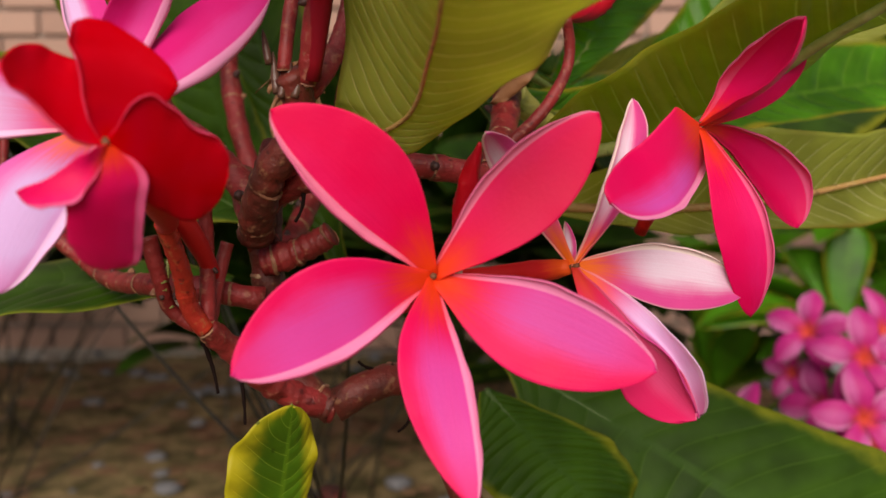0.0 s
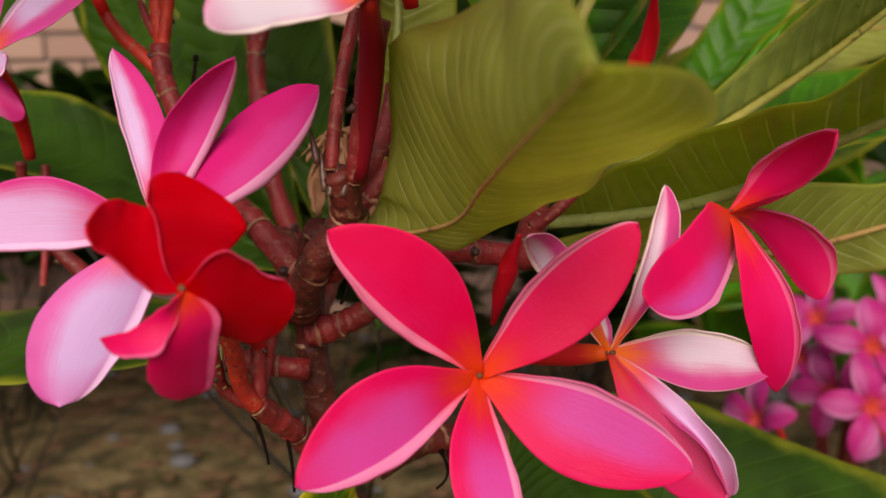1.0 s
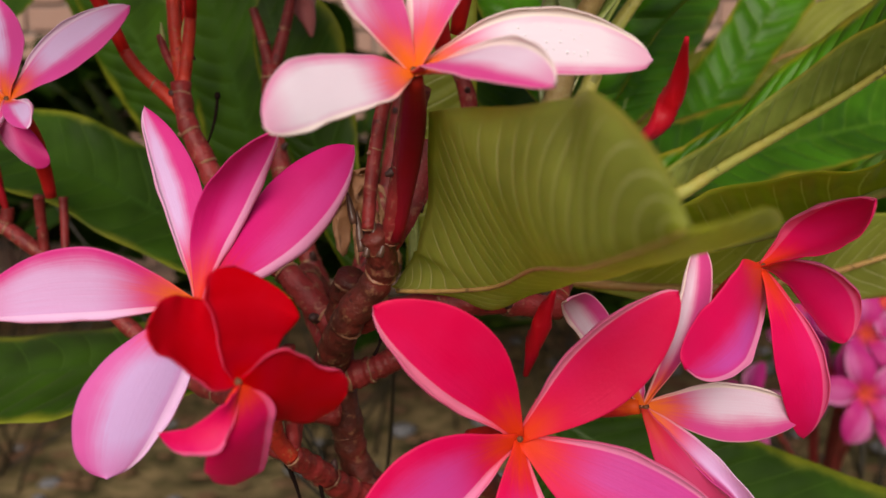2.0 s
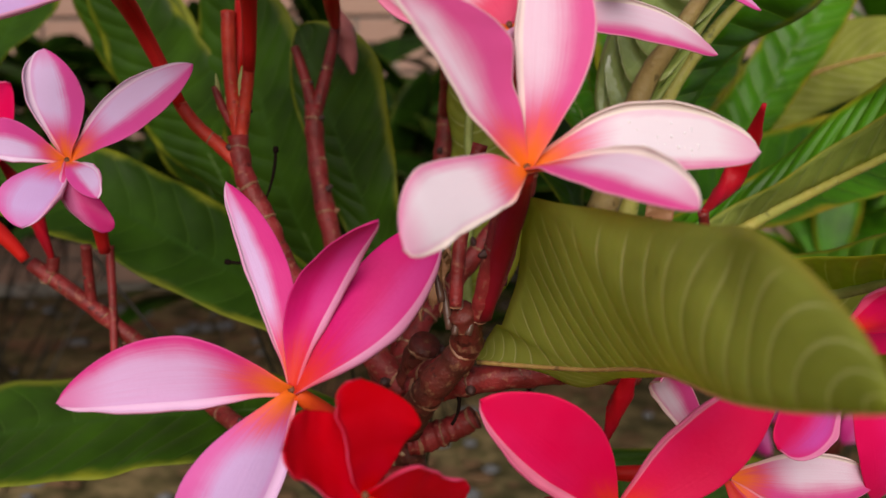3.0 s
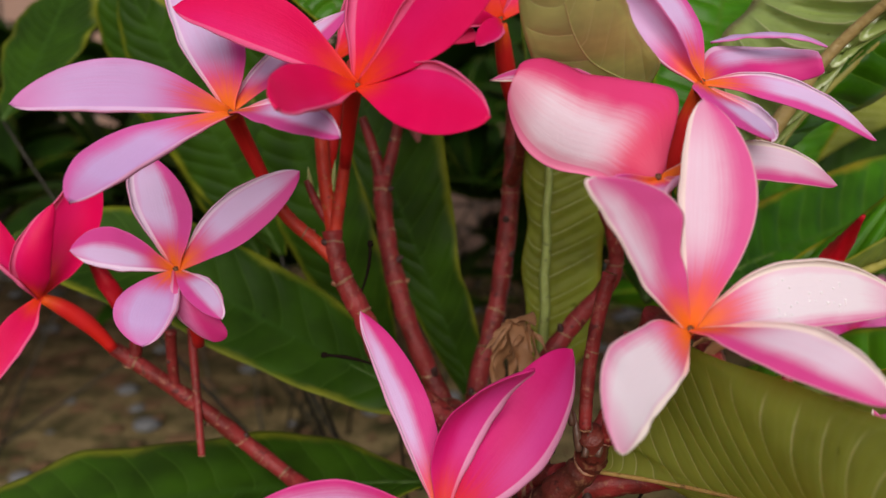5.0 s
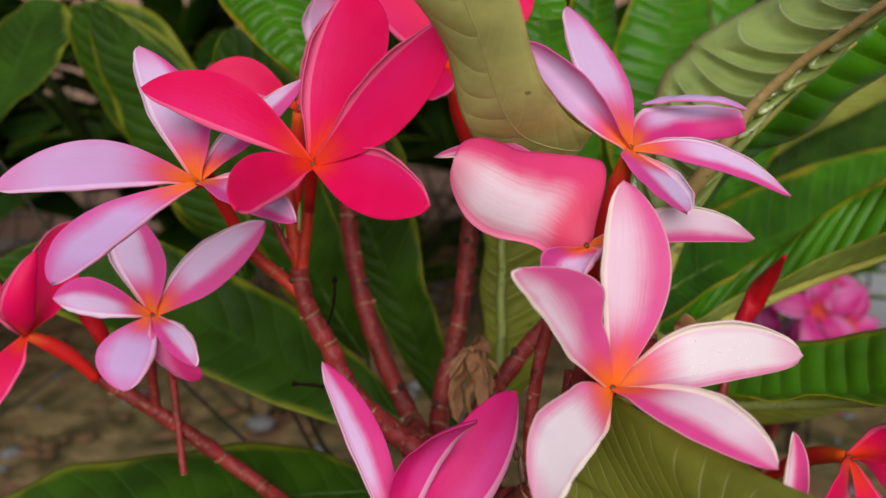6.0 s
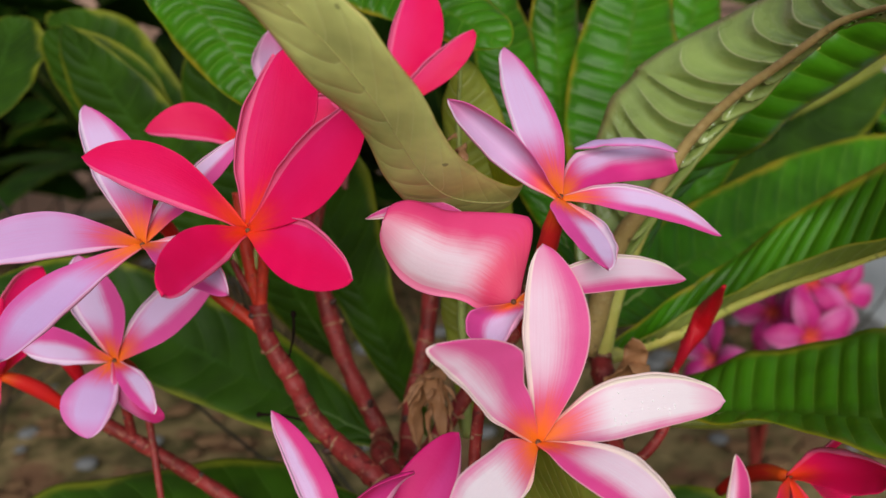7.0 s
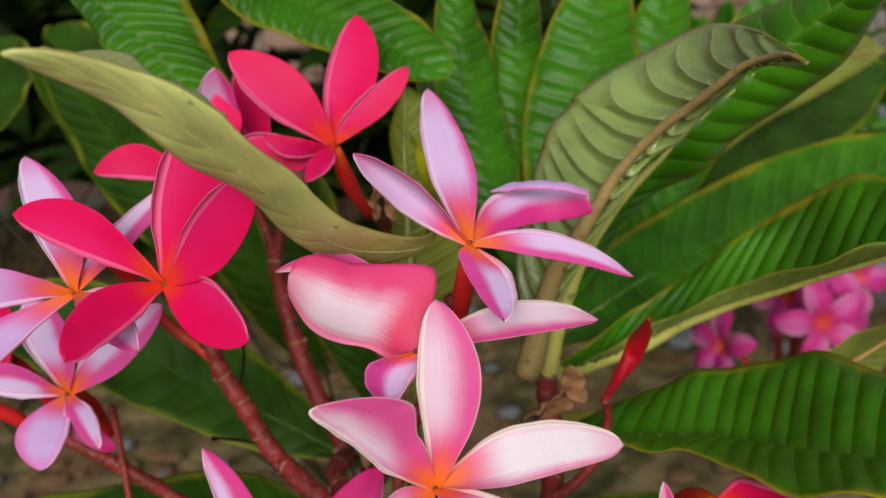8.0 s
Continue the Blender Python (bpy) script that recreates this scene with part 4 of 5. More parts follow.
broad_petal(f, [(-0.0305, 0.1960, 0.6895), (-0.0420, 0.1965, 0.6938), (-0.0548, 0.1996, 0.7030)], [(-0.0190, 0.2020, 0.7000), (-0.0395, 0.2015, 0.7036)], [(-0.0345, 0.1965, 0.6798), (-0.0475, 0.2010, 0.6830)], 0.50, SILK)
petal(f, (-0.0592, 0.2046, 0.7020), (-0.0400, 0.2060, 0.7045), (-0.0420, 0.2040, 0.7000), 0.1, skins=CREAM)
f = flower((-0.0080, 0.2140, 0.7000), ROSE, "pale pink flower with narrow curled petals")
petal(f, (-0.0140, 0.2590, 0.7340), (-0.0037, 0.2333, 0.7159), (-0.0170, 0.2353, 0.7179), 0.03)
petal(f, (-0.0360, 0.2160, 0.7280), (-0.0177, 0.2135, 0.7171), (-0.0267, 0.2129, 0.7126), 0.50)
broad_petal(f, [(0.0021, 0.2240, 0.7035), (0.0150, 0.2304, 0.7044), (0.0272, 0.2259, 0.7049)], [(0.0029, 0.2205, 0.7003), (0.0181, 0.2280, 0.6989)], [(0.0008, 0.2312, 0.7080), (0.0182, 0.2357, 0.7072)], 0.3, PINK)
petal_fold(f, [(0.0000, 0.2300, 0.7090), (0.0059, 0.2287, 0.7103), (0.0138, 0.2255, 0.7110), (0.0216, 0.2233, 0.7100), (0.0263, 0.2222, 0.7079)], [(0.0056, 0.2269, 0.7098), (0.0136, 0.2241, 0.7101), (0.0213, 0.2219, 0.7092)], [(0.0062, 0.2310, 0.7106), (0.0143, 0.2283, 0.7113), (0.0221, 0.2255, 0.7104)], LILAC)
petal(f, (0.0360, 0.2130, 0.6860), (0.0133, 0.2119, 0.6942), (0.0109, 0.2148, 0.7020), 0.03)
petal(f, (-0.0029, 0.1865, 0.6902), (-0.0118, 0.2090, 0.6975), (0.0006, 0.2040, 0.6960), 0.03, skins=CRIMSON)
corolla_tube(f, (-0.0100, 0.2180, 0.6880), (-0.0140, 0.2260, 0.6650))
f = flower((-0.0455, 0.2773, 0.7147), HOT, "hot pink flower with upright pointed petals")
petal(f, (-0.0344, 0.3029, 0.7524), (-0.0291, 0.2874, 0.7330), (-0.0475, 0.2880, 0.7329), 0.03)
petal(f, (-0.0196, 0.2833, 0.7371), (-0.0262, 0.2774, 0.7245), (-0.0393, 0.2783, 0.7257), 0.03)
petal(f, (-0.0756, 0.2845, 0.7468), (-0.0547, 0.2828, 0.7392), (-0.0674, 0.2763, 0.7296), 0.03)
petal(f, (-0.0667, 0.2722, 0.7216), (-0.0542, 0.2728, 0.7189), (-0.0602, 0.2710, 0.7138), 0.03)
petal(f, (-0.0549, 0.2620, 0.7080), (-0.0522, 0.2686, 0.7140), (-0.0469, 0.2669, 0.7101), 0.03)
corolla_tube(f, (-0.0435, 0.2813, 0.7027), (-0.0375, 0.2923, 0.6847))
twig([(-0.0375, 0.2923, 0.6850), (-0.0330, 0.3080, 0.6740), (-0.0318, 0.3360, 0.6560)], 0.0020, 0.0026, "dark red pedicel joining the stalk behind")
f = flower((-0.0945, 0.2821, 0.7036), HOT, "hot pink flower standing behind another flower")
petal(f, (-0.1268, 0.2843, 0.7123), (-0.1101, 0.2851, 0.7200), (-0.1127, 0.2816, 0.7089), 0.03)
petal(f, (-0.0523, 0.2755, 0.7097), (-0.0705, 0.2768, 0.7078), (-0.0695, 0.2811, 0.7206), 0.03)
petal(f, (-0.0815, 0.2975, 0.7339), (-0.0770, 0.2864, 0.7185), (-0.0915, 0.2887, 0.7207), 0.03)
corolla_tube(f, (-0.0955, 0.2850, 0.6900), (-0.0985, 0.2775, 0.6680))
f = flower((-0.0699, 0.2908, 0.7003), ROSE, "partly closed pink flower behind a drooping leaf")
petal(f, (-0.0824, 0.2921, 0.7411), (-0.0766, 0.2908, 0.7278), (-0.0914, 0.302, 0.7278), 0.03, skins=PINK)
petal(f, (-0.0755, 0.3018, 0.7407), (-0.0683, 0.3018, 0.7266), (-0.0813, 0.3049, 0.7256), 0.03, skins=HOT)
corolla_tube(f, (-0.0705, 0.3050, 0.6960), (-0.0718, 0.3400, 0.6880))
leaf([(-0.0295, 0.2132, 0.6018), (-0.0088, 0.1913, 0.6076), (-0.0018, 0.1598, 0.6187), (0.0020, 0.1179, 0.6285), (0.0074, 0.0939, 0.6374)], [(-0.0237, 0.2065, 0.6135), (-0.0222, 0.1893, 0.6467), (0.0006, 0.1324, 0.6510)], [(-0.0033, 0.1929, 0.6032), (0.0163, 0.1668, 0.6172), (0.0310, 0.1335, 0.6305)], "olive green leaf seen from below, folded along its midrib", OLIVE, fold=0.5, rib=0.0004)
leaf([(0.0180, 0.2650, 0.6000), (0.0695, 0.2399, 0.6107), (0.0849, 0.2089, 0.6258), (0.1141, 0.1598, 0.6469)], [(0.0485, 0.2159, 0.6256), (0.0667, 0.1803, 0.6350)], [(0.0842, 0.2806, 0.6117), (0.1087, 0.2599, 0.6277)], "wide green leaf with wavy pale edge and olive underside", GREEN, fold=0.95, rib=0.0016)
leaf([(0.0200, 0.3000, 0.5850), (0.1082, 0.2919, 0.5857), (0.1440, 0.3031, 0.5918), (0.1942, 0.3250, 0.6015)], [(0.1044, 0.2853, 0.6094), (0.1407, 0.2953, 0.6074)], [(0.1043, 0.2904, 0.5763), (0.1439, 0.3007, 0.5761)], "yellow-green underside of a leaf", OLIVE)
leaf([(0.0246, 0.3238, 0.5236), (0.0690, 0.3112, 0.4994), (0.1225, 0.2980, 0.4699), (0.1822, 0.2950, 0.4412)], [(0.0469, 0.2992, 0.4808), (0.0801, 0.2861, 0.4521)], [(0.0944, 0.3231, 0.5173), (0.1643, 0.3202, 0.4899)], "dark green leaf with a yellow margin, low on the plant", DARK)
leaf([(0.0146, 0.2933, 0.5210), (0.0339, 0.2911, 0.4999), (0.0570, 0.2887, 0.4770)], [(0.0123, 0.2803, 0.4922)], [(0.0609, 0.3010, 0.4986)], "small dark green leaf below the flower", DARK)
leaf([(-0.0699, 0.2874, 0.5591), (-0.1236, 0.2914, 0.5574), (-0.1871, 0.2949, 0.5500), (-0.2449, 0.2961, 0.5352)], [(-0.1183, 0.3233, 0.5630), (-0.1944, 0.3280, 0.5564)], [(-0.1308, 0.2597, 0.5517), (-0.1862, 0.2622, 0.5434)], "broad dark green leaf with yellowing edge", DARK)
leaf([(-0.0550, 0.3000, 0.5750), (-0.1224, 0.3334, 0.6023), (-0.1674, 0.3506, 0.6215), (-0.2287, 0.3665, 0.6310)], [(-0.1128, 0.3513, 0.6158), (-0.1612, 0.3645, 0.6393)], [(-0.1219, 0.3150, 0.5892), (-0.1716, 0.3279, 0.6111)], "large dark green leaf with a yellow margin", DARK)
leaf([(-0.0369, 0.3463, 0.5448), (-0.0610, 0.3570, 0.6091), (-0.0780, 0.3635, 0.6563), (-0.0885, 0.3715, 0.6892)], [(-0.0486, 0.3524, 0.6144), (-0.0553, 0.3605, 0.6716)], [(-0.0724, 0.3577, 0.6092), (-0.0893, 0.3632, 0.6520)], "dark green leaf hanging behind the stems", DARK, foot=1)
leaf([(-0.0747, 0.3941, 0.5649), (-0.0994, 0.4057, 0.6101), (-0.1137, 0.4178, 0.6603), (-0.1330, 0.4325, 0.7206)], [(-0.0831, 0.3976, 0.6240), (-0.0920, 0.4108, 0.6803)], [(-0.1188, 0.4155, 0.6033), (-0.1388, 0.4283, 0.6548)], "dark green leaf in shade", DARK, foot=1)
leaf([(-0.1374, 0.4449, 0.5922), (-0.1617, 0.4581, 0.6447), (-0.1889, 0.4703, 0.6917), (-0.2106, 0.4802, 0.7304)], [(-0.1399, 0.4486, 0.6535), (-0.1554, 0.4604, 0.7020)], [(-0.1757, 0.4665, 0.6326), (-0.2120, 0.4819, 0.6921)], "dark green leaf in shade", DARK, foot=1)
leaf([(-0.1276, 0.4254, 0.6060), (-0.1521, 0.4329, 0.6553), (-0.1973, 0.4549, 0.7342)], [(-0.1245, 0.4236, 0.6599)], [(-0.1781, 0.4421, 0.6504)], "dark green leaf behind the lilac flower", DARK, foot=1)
leaf([(-0.0494, 0.2332, 0.4745), (-0.0428, 0.2271, 0.5126), (-0.0385, 0.2196, 0.5367)], [(-0.0348, 0.2305, 0.5161)], [(-0.0560, 0.2186, 0.5174)], "yellowing green leaf low on the plant", YELLOW)
leaf([(-0.0204, 0.3107, 0.7067), (-0.0150, 0.2450, 0.6990), (-0.0200, 0.2190, 0.6995), (-0.0388, 0.2020, 0.7075), (-0.0482, 0.1865, 0.7218), (-0.0530, 0.1755, 0.7330), (-0.0612, 0.1650, 0.7470), (-0.0728, 0.1565, 0.7605), (-0.0887, 0.1500, 0.7695)], [(-0.0200, 0.2450, 0.6935), (-0.0230, 0.2200, 0.6950), (-0.0444, 0.2141, 0.6998), (-0.0535, 0.1986, 0.7145), (-0.0581, 0.1849, 0.7261), (-0.0662, 0.1730, 0.7406), (-0.0765, 0.1608, 0.7575)], [(-0.0100, 0.2430, 0.7030), (-0.0188, 0.2150, 0.7050), (-0.0337, 0.1889, 0.7173), (-0.0435, 0.1733, 0.7312), (-0.0480, 0.1655, 0.7420), (-0.0555, 0.1575, 0.7545), (-0.0690, 0.1525, 0.7637)], "pale leaf underside, arching over and drooping to its tip", PALE, rib=0.00015, fold=0.05, fine=160, flap=([(-0.0887, 0.151, 0.7692), (-0.0853, 0.1647, 0.7663), (-0.0775, 0.1718, 0.763), (-0.0696, 0.1794, 0.7558), (-0.0606, 0.1865, 0.7473)], [(-0.0873, 0.1692, 0.7664), (-0.0797, 0.179, 0.7647), (-0.071, 0.1861, 0.7563)], [(-0.0846, 0.1624, 0.7659), (-0.077, 0.1691, 0.7617), (-0.0695, 0.1778, 0.7545)]))
leaf([(-0.0273, 0.2935, 0.5817), (-0.0265, 0.2960, 0.6095), (-0.0257, 0.2992, 0.6403), (-0.0245, 0.3031, 0.6739), (-0.0205, 0.3130, 0.7247)], [(-0.0316, 0.3003, 0.6083), (-0.0326, 0.3037, 0.6395), (-0.0312, 0.3098, 0.6733)], [(-0.0082, 0.2954, 0.6132), (-0.0054, 0.2985, 0.6439), (-0.0048, 0.3044, 0.6773)], "upright olive green leaf underside with level side veins", GREEN, rib=0.0014)
leaf([(0.0120, 0.2620, 0.6300), (0.0281, 0.2607, 0.6763), (0.0554, 0.2464, 0.7180), (0.0684, 0.2244, 0.7368), (0.0730, 0.1950, 0.7443)], [(0.0196, 0.2841, 0.6934), (0.0350, 0.2871, 0.7209), (0.0707, 0.2626, 0.7433)], [(0.0364, 0.2590, 0.6800), (0.0598, 0.2452, 0.7153), (0.0718, 0.2271, 0.7356)], "olive leaf underside with strongly raised veins, tip bent over", WRINKLE, fold=0.8, rib=0.0018)
leaf([(0.0200, 0.2700, 0.6200), (0.0388, 0.2750, 0.6726), (0.0668, 0.2769, 0.7035), (0.0934, 0.2736, 0.7270), (0.1238, 0.2478, 0.7591)], [(0.0550, 0.2996, 0.6681), (0.0839, 0.2888, 0.6917), (0.1118, 0.2835, 0.7129)], [(0.0360, 0.3005, 0.6687), (0.0620, 0.3086, 0.7042), (0.0926, 0.3077, 0.7312)], "long glossy green leaf with a bumpy pale underside", BUMPY, fold=0.7, rib=0.0014)
leaf([(0.0220, 0.2750, 0.6200), (0.0533, 0.3047, 0.6084), (0.0825, 0.2959, 0.6273), (0.1075, 0.2695, 0.6501), (0.1275, 0.2267, 0.6803)], [(0.0518, 0.2983, 0.6171), (0.0781, 0.2837, 0.6397), (0.0985, 0.2512, 0.6645)], [(0.0690, 0.3107, 0.6295), (0.0983, 0.2992, 0.6564), (0.1219, 0.2832, 0.6805)], "broad glossy green leaf folded along a pale bumpy midrib", BUMPY, fold=0.9, rib=0.0017)
leaf([(0.0280, 0.3000, 0.6200), (0.0763, 0.3539, 0.6170), (0.1414, 0.3873, 0.6249), (0.2661, 0.4236, 0.6449)], [(0.0821, 0.3387, 0.6066), (0.1523, 0.3721, 0.6148)], [(0.0760, 0.3720, 0.6351), (0.1455, 0.4074, 0.6484)], "dark glossy green leaf, spotted brown", GREEN)
leaf([(0.0300, 0.3100, 0.6300), (0.1036, 0.4004, 0.6387), (0.1451, 0.4298, 0.6889), (0.1813, 0.4489, 0.7373)], [(0.1138, 0.3992, 0.6362), (0.1612, 0.4283, 0.6862)], [(0.0936, 0.4038, 0.6513), (0.1318, 0.4324, 0.6969)], "green leaf in the crowded fan of leaves", GREEN)
leaf([(0.0400, 0.3600, 0.6300), (0.1355, 0.4727, 0.6488), (0.1882, 0.4946, 0.6685), (0.2640, 0.5031, 0.6803)], [(0.1360, 0.4779, 0.6723), (0.1919, 0.4999, 0.6930)], [(0.1442, 0.4675, 0.6281), (0.1973, 0.4899, 0.6501)], "yellow-green leaf at the back of the fan", OLIVE)
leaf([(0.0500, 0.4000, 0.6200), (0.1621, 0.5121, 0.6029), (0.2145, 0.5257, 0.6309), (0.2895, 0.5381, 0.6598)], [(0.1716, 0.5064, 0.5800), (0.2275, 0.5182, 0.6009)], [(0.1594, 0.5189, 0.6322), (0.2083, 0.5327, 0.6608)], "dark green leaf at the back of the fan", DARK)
leaf([(0.0221, 0.2906, 0.6375), (0.0076, 0.3581, 0.6967), (0.0065, 0.3956, 0.7630)], [(0.0228, 0.3649, 0.6935)], [(-0.0066, 0.3590, 0.6980)], "upright green leaf with parallel side veins", GREEN)
leaf([(0.0279, 0.3064, 0.6290), (0.0300, 0.3761, 0.6952), (0.0385, 0.4124, 0.7592)], [(0.0458, 0.3829, 0.6920)], [(0.0156, 0.3771, 0.6964)], "upright green leaf with parallel side veins", GREEN)
leaf([(0.0280, 0.2938, 0.6352), (0.0543, 0.3615, 0.6985), (0.0735, 0.3962, 0.7592)], [(0.0804, 0.3677, 0.6944)], [(0.0303, 0.3632, 0.7006)], "upright green leaf with parallel side veins", GREEN)
leaf([(0.0367, 0.3238, 0.6194), (0.0876, 0.3939, 0.6905), (0.1165, 0.4282, 0.7512)], [(0.1084, 0.4004, 0.6870)], [(0.0693, 0.3951, 0.6921)], "upright green leaf with parallel side veins", GREEN)
leaf([(0.0192, 0.3214, 0.6121), (0.0077, 0.3845, 0.6607), (-0.0101, 0.4246, 0.7321)], [(0.0242, 0.3910, 0.6568)], [(-0.0080, 0.3856, 0.6621)], "upright green leaf with parallel side veins", DARK)
leaf([(-0.1013, 0.3528, 0.7874), (-0.0655, 0.3356, 0.7610), (-0.0317, 0.3169, 0.7439), (-0.0052, 0.2991, 0.7288)], [(-0.0743, 0.3264, 0.7508), (-0.0424, 0.3115, 0.7378)], [(-0.0487, 0.3550, 0.7703), (-0.0167, 0.3240, 0.7496)], "dark green leaf with a pointed tip, above the flowers", GREEN)
leaf([(-0.1514, 0.3578, 0.7957), (-0.1302, 0.3385, 0.7628), (-0.1064, 0.3232, 0.7402), (-0.0913, 0.3106, 0.7101)], [(-0.1368, 0.3373, 0.7595), (-0.1213, 0.3219, 0.7358)], [(-0.0979, 0.3422, 0.7614), (-0.0872, 0.3261, 0.7357)], "curved green leaf behind the drooping leaf", GREEN)
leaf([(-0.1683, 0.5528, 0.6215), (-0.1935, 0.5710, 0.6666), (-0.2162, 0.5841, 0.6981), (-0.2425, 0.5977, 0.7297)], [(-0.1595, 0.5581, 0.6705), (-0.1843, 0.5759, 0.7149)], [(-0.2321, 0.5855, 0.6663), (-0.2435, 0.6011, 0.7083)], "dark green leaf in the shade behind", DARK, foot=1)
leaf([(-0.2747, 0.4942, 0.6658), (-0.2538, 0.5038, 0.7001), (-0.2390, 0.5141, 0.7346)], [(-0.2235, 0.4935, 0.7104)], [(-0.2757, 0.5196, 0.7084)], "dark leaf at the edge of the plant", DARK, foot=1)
branch([(0.0300, 0.3400, -0.0100), (0.0250, 0.3100, 0.3500), (0.0010, 0.2543, 0.5126), (-0.0111, 0.2448, 0.5377), (-0.0227, 0.2405, 0.5352), (-0.0304, 0.2381, 0.5308)], 0.0090, 0.0046, "thick reddish brown main stem of the plant")
branch([(0.0110, 0.2225, 0.5945), (0.0165, 0.2470, 0.6060), (0.0195, 0.2720, 0.6220)], 0.0036, 0.0042, "thick brown shoot under the fan of leaves")
branch([(-0.0304, 0.2381, 0.5308), (-0.0413, 0.2389, 0.5389), (-0.0465, 0.2371, 0.5598), (-0.0475, 0.2354, 0.5815), (-0.0424, 0.2265, 0.6025)], 0.0048, 0.0042, "upright dark red stem with leaf scars")
branch([(-0.0479, 0.2248, 0.5804), (-0.0420, 0.2120, 0.5950), (-0.0330, 0.2060, 0.6095), (-0.0349, 0.2007, 0.6185)], 0.0046, 0.0036, "ringed stalk carrying the pale flower")
branch([(-0.0304, 0.2381, 0.5308), (-0.0434, 0.2327, 0.5373), (-0.0547, 0.2183, 0.5529), (-0.0581, 0.2128, 0.5583)], 0.0042, 0.0030, "reddish flower stalk with brown scars")
twig([(-0.0621, 0.1955, 0.5853), (-0.0613, 0.2035, 0.5748), (-0.0603, 0.2111, 0.5614), (-0.0581, 0.2127, 0.5576)], 0.0022, 0.0024, "orange-red pedicel with a pale ring")
twig([(-0.0579, 0.2138, 0.5873), (-0.0579, 0.2147, 0.5762), (-0.0579, 0.2139, 0.5595)], 0.0018, 0.0020, "red pedicel with a pale ring")
twig([(-0.0543, 0.2209, 0.5784), (-0.0566, 0.2189, 0.5686), (-0.0579, 0.2159, 0.5591)], 0.0017, 0.0019, "short dark red broken pedicel")
twig([(-0.0690, 0.2052, 0.5812), (-0.0672, 0.2080, 0.5702), (-0.0664, 0.2113, 0.5634), (-0.0601, 0.2128, 0.5583)], 0.0022, 0.0016, "dark dried pedicel with pointed bracts")
branch([(-0.0482, 0.2336, 0.5863), (-0.0636, 0.2429, 0.6017), (-0.0830, 0.2627, 0.6148), (-0.0886, 0.2664, 0.6279), (-0.0950, 0.2700, 0.6410), (-0.0972, 0.2732, 0.6533)], 0.0040, 0.0030, "red flower stalk with ringed joints")
branch([(-0.0476, 0.2331, 0.5768), (-0.0603, 0.2670, 0.5934), (-0.0606, 0.3042, 0.5806), (-0.0726, 0.3180, 0.6080), (-0.0790, 0.3292, 0.6350), (-0.0805, 0.3351, 0.6591)], 0.0042, 0.0034, "bare pinkish red stalk behind the flowers")
branch([(-0.0497, 0.2495, 0.5711), (-0.0475, 0.3121, 0.5834), (-0.0385, 0.3258, 0.6091), (-0.0333, 0.3343, 0.6373), (-0.0291, 0.3453, 0.6847)], 0.0042, 0.0034, "reddish brown stalk with dry bracts")
branch([(-0.0375, 0.2142, 0.5993), (-0.0471, 0.2621, 0.5902), (-0.0228, 0.2724, 0.6198), (-0.0092, 0.2727, 0.6385), (-0.0130, 0.2735, 0.6578)], 0.0040, 0.0024, "greenish brown stalk with leaf scars")
branch([(-0.0476, 0.2299, 0.5624), (-0.0586, 0.2272, 0.5649), (-0.1229, 0.2901, 0.5694), (-0.1417, 0.2918, 0.5868), (-0.1712, 0.2938, 0.6106)], 0.0032, 0.0026, "slender red side stalk with joints")
twig([(-0.1462, 0.2970, 0.6156), (-0.1453, 0.2928, 0.5984), (-0.1429, 0.2811, 0.5766)], 0.0015, 0.0012, "thin bare red stalk end")
twig([(-0.1515, 0.2905, 0.6168), (-0.1523, 0.2923, 0.6067), (-0.1522, 0.2929, 0.5966)], 0.0018, 0.0018, "short red stalk below a flower")
twig([(-0.1638, 0.2936, 0.6124), (-0.1651, 0.2933, 0.6067), (-0.1666, 0.2930, 0.6046)], 0.0022, 0.0022, "short thick red bud stalk")
twig([(-0.1143, 0.2759, 0.6628), (-0.1097, 0.2750, 0.6566), (-0.1031, 0.2731, 0.6508), (-0.0954, 0.2707, 0.6435)], 0.0020, 0.0022, "bright red pedicel with tan rings")
twig([(-0.0927, 0.2725, 0.6733), (-0.0946, 0.2732, 0.6625), (-0.0966, 0.2726, 0.6511)], 0.0018, 0.0020, "bright red pedicel under a flower")
twig([(-0.0997, 0.2823, 0.6900), (-0.0989, 0.2771, 0.6688), (-0.0969, 0.2740, 0.6523)], 0.0022, 0.0022, "red pedicel with pale rings")
twig([(-0.1044, 0.2793, 0.6677), (-0.1013, 0.2763, 0.6605), (-0.0972, 0.2745, 0.6542)], 0.0011, 0.0015, "thin stalk of fallen bud")
twig([(-0.0872, 0.3408, 0.6802), (-0.0824, 0.3368, 0.6651), (-0.0802, 0.3341, 0.6551)], 0.0016, 0.0026, "forked red stalk end")
twig([(-0.0716, 0.3417, 0.6892), (-0.0750, 0.3381, 0.6731), (-0.0799, 0.3344, 0.6561)], 0.0018, 0.0026, "forked red stalk end")
branch([(-0.0293, 0.2296, 0.5799), (-0.0388, 0.2308, 0.5749), (-0.0475, 0.2314, 0.5724)], 0.0032, 0.0042, "dark red side branch in shade")
branch([(-0.0451, 0.2254, 0.5893), (-0.0341, 0.2177, 0.5945), (-0.0101, 0.2150, 0.5979), (0.0123, 0.2210, 0.5940)], 0.0040, 0.0030, "dark red side stalk under the leaf")
twig([(-0.0238, 0.1900, 0.6520), (-0.0276, 0.1963, 0.6324), (-0.0307, 0.2013, 0.6167)], 0.0032, 0.0022, "dark red tube rising behind the pale flower")
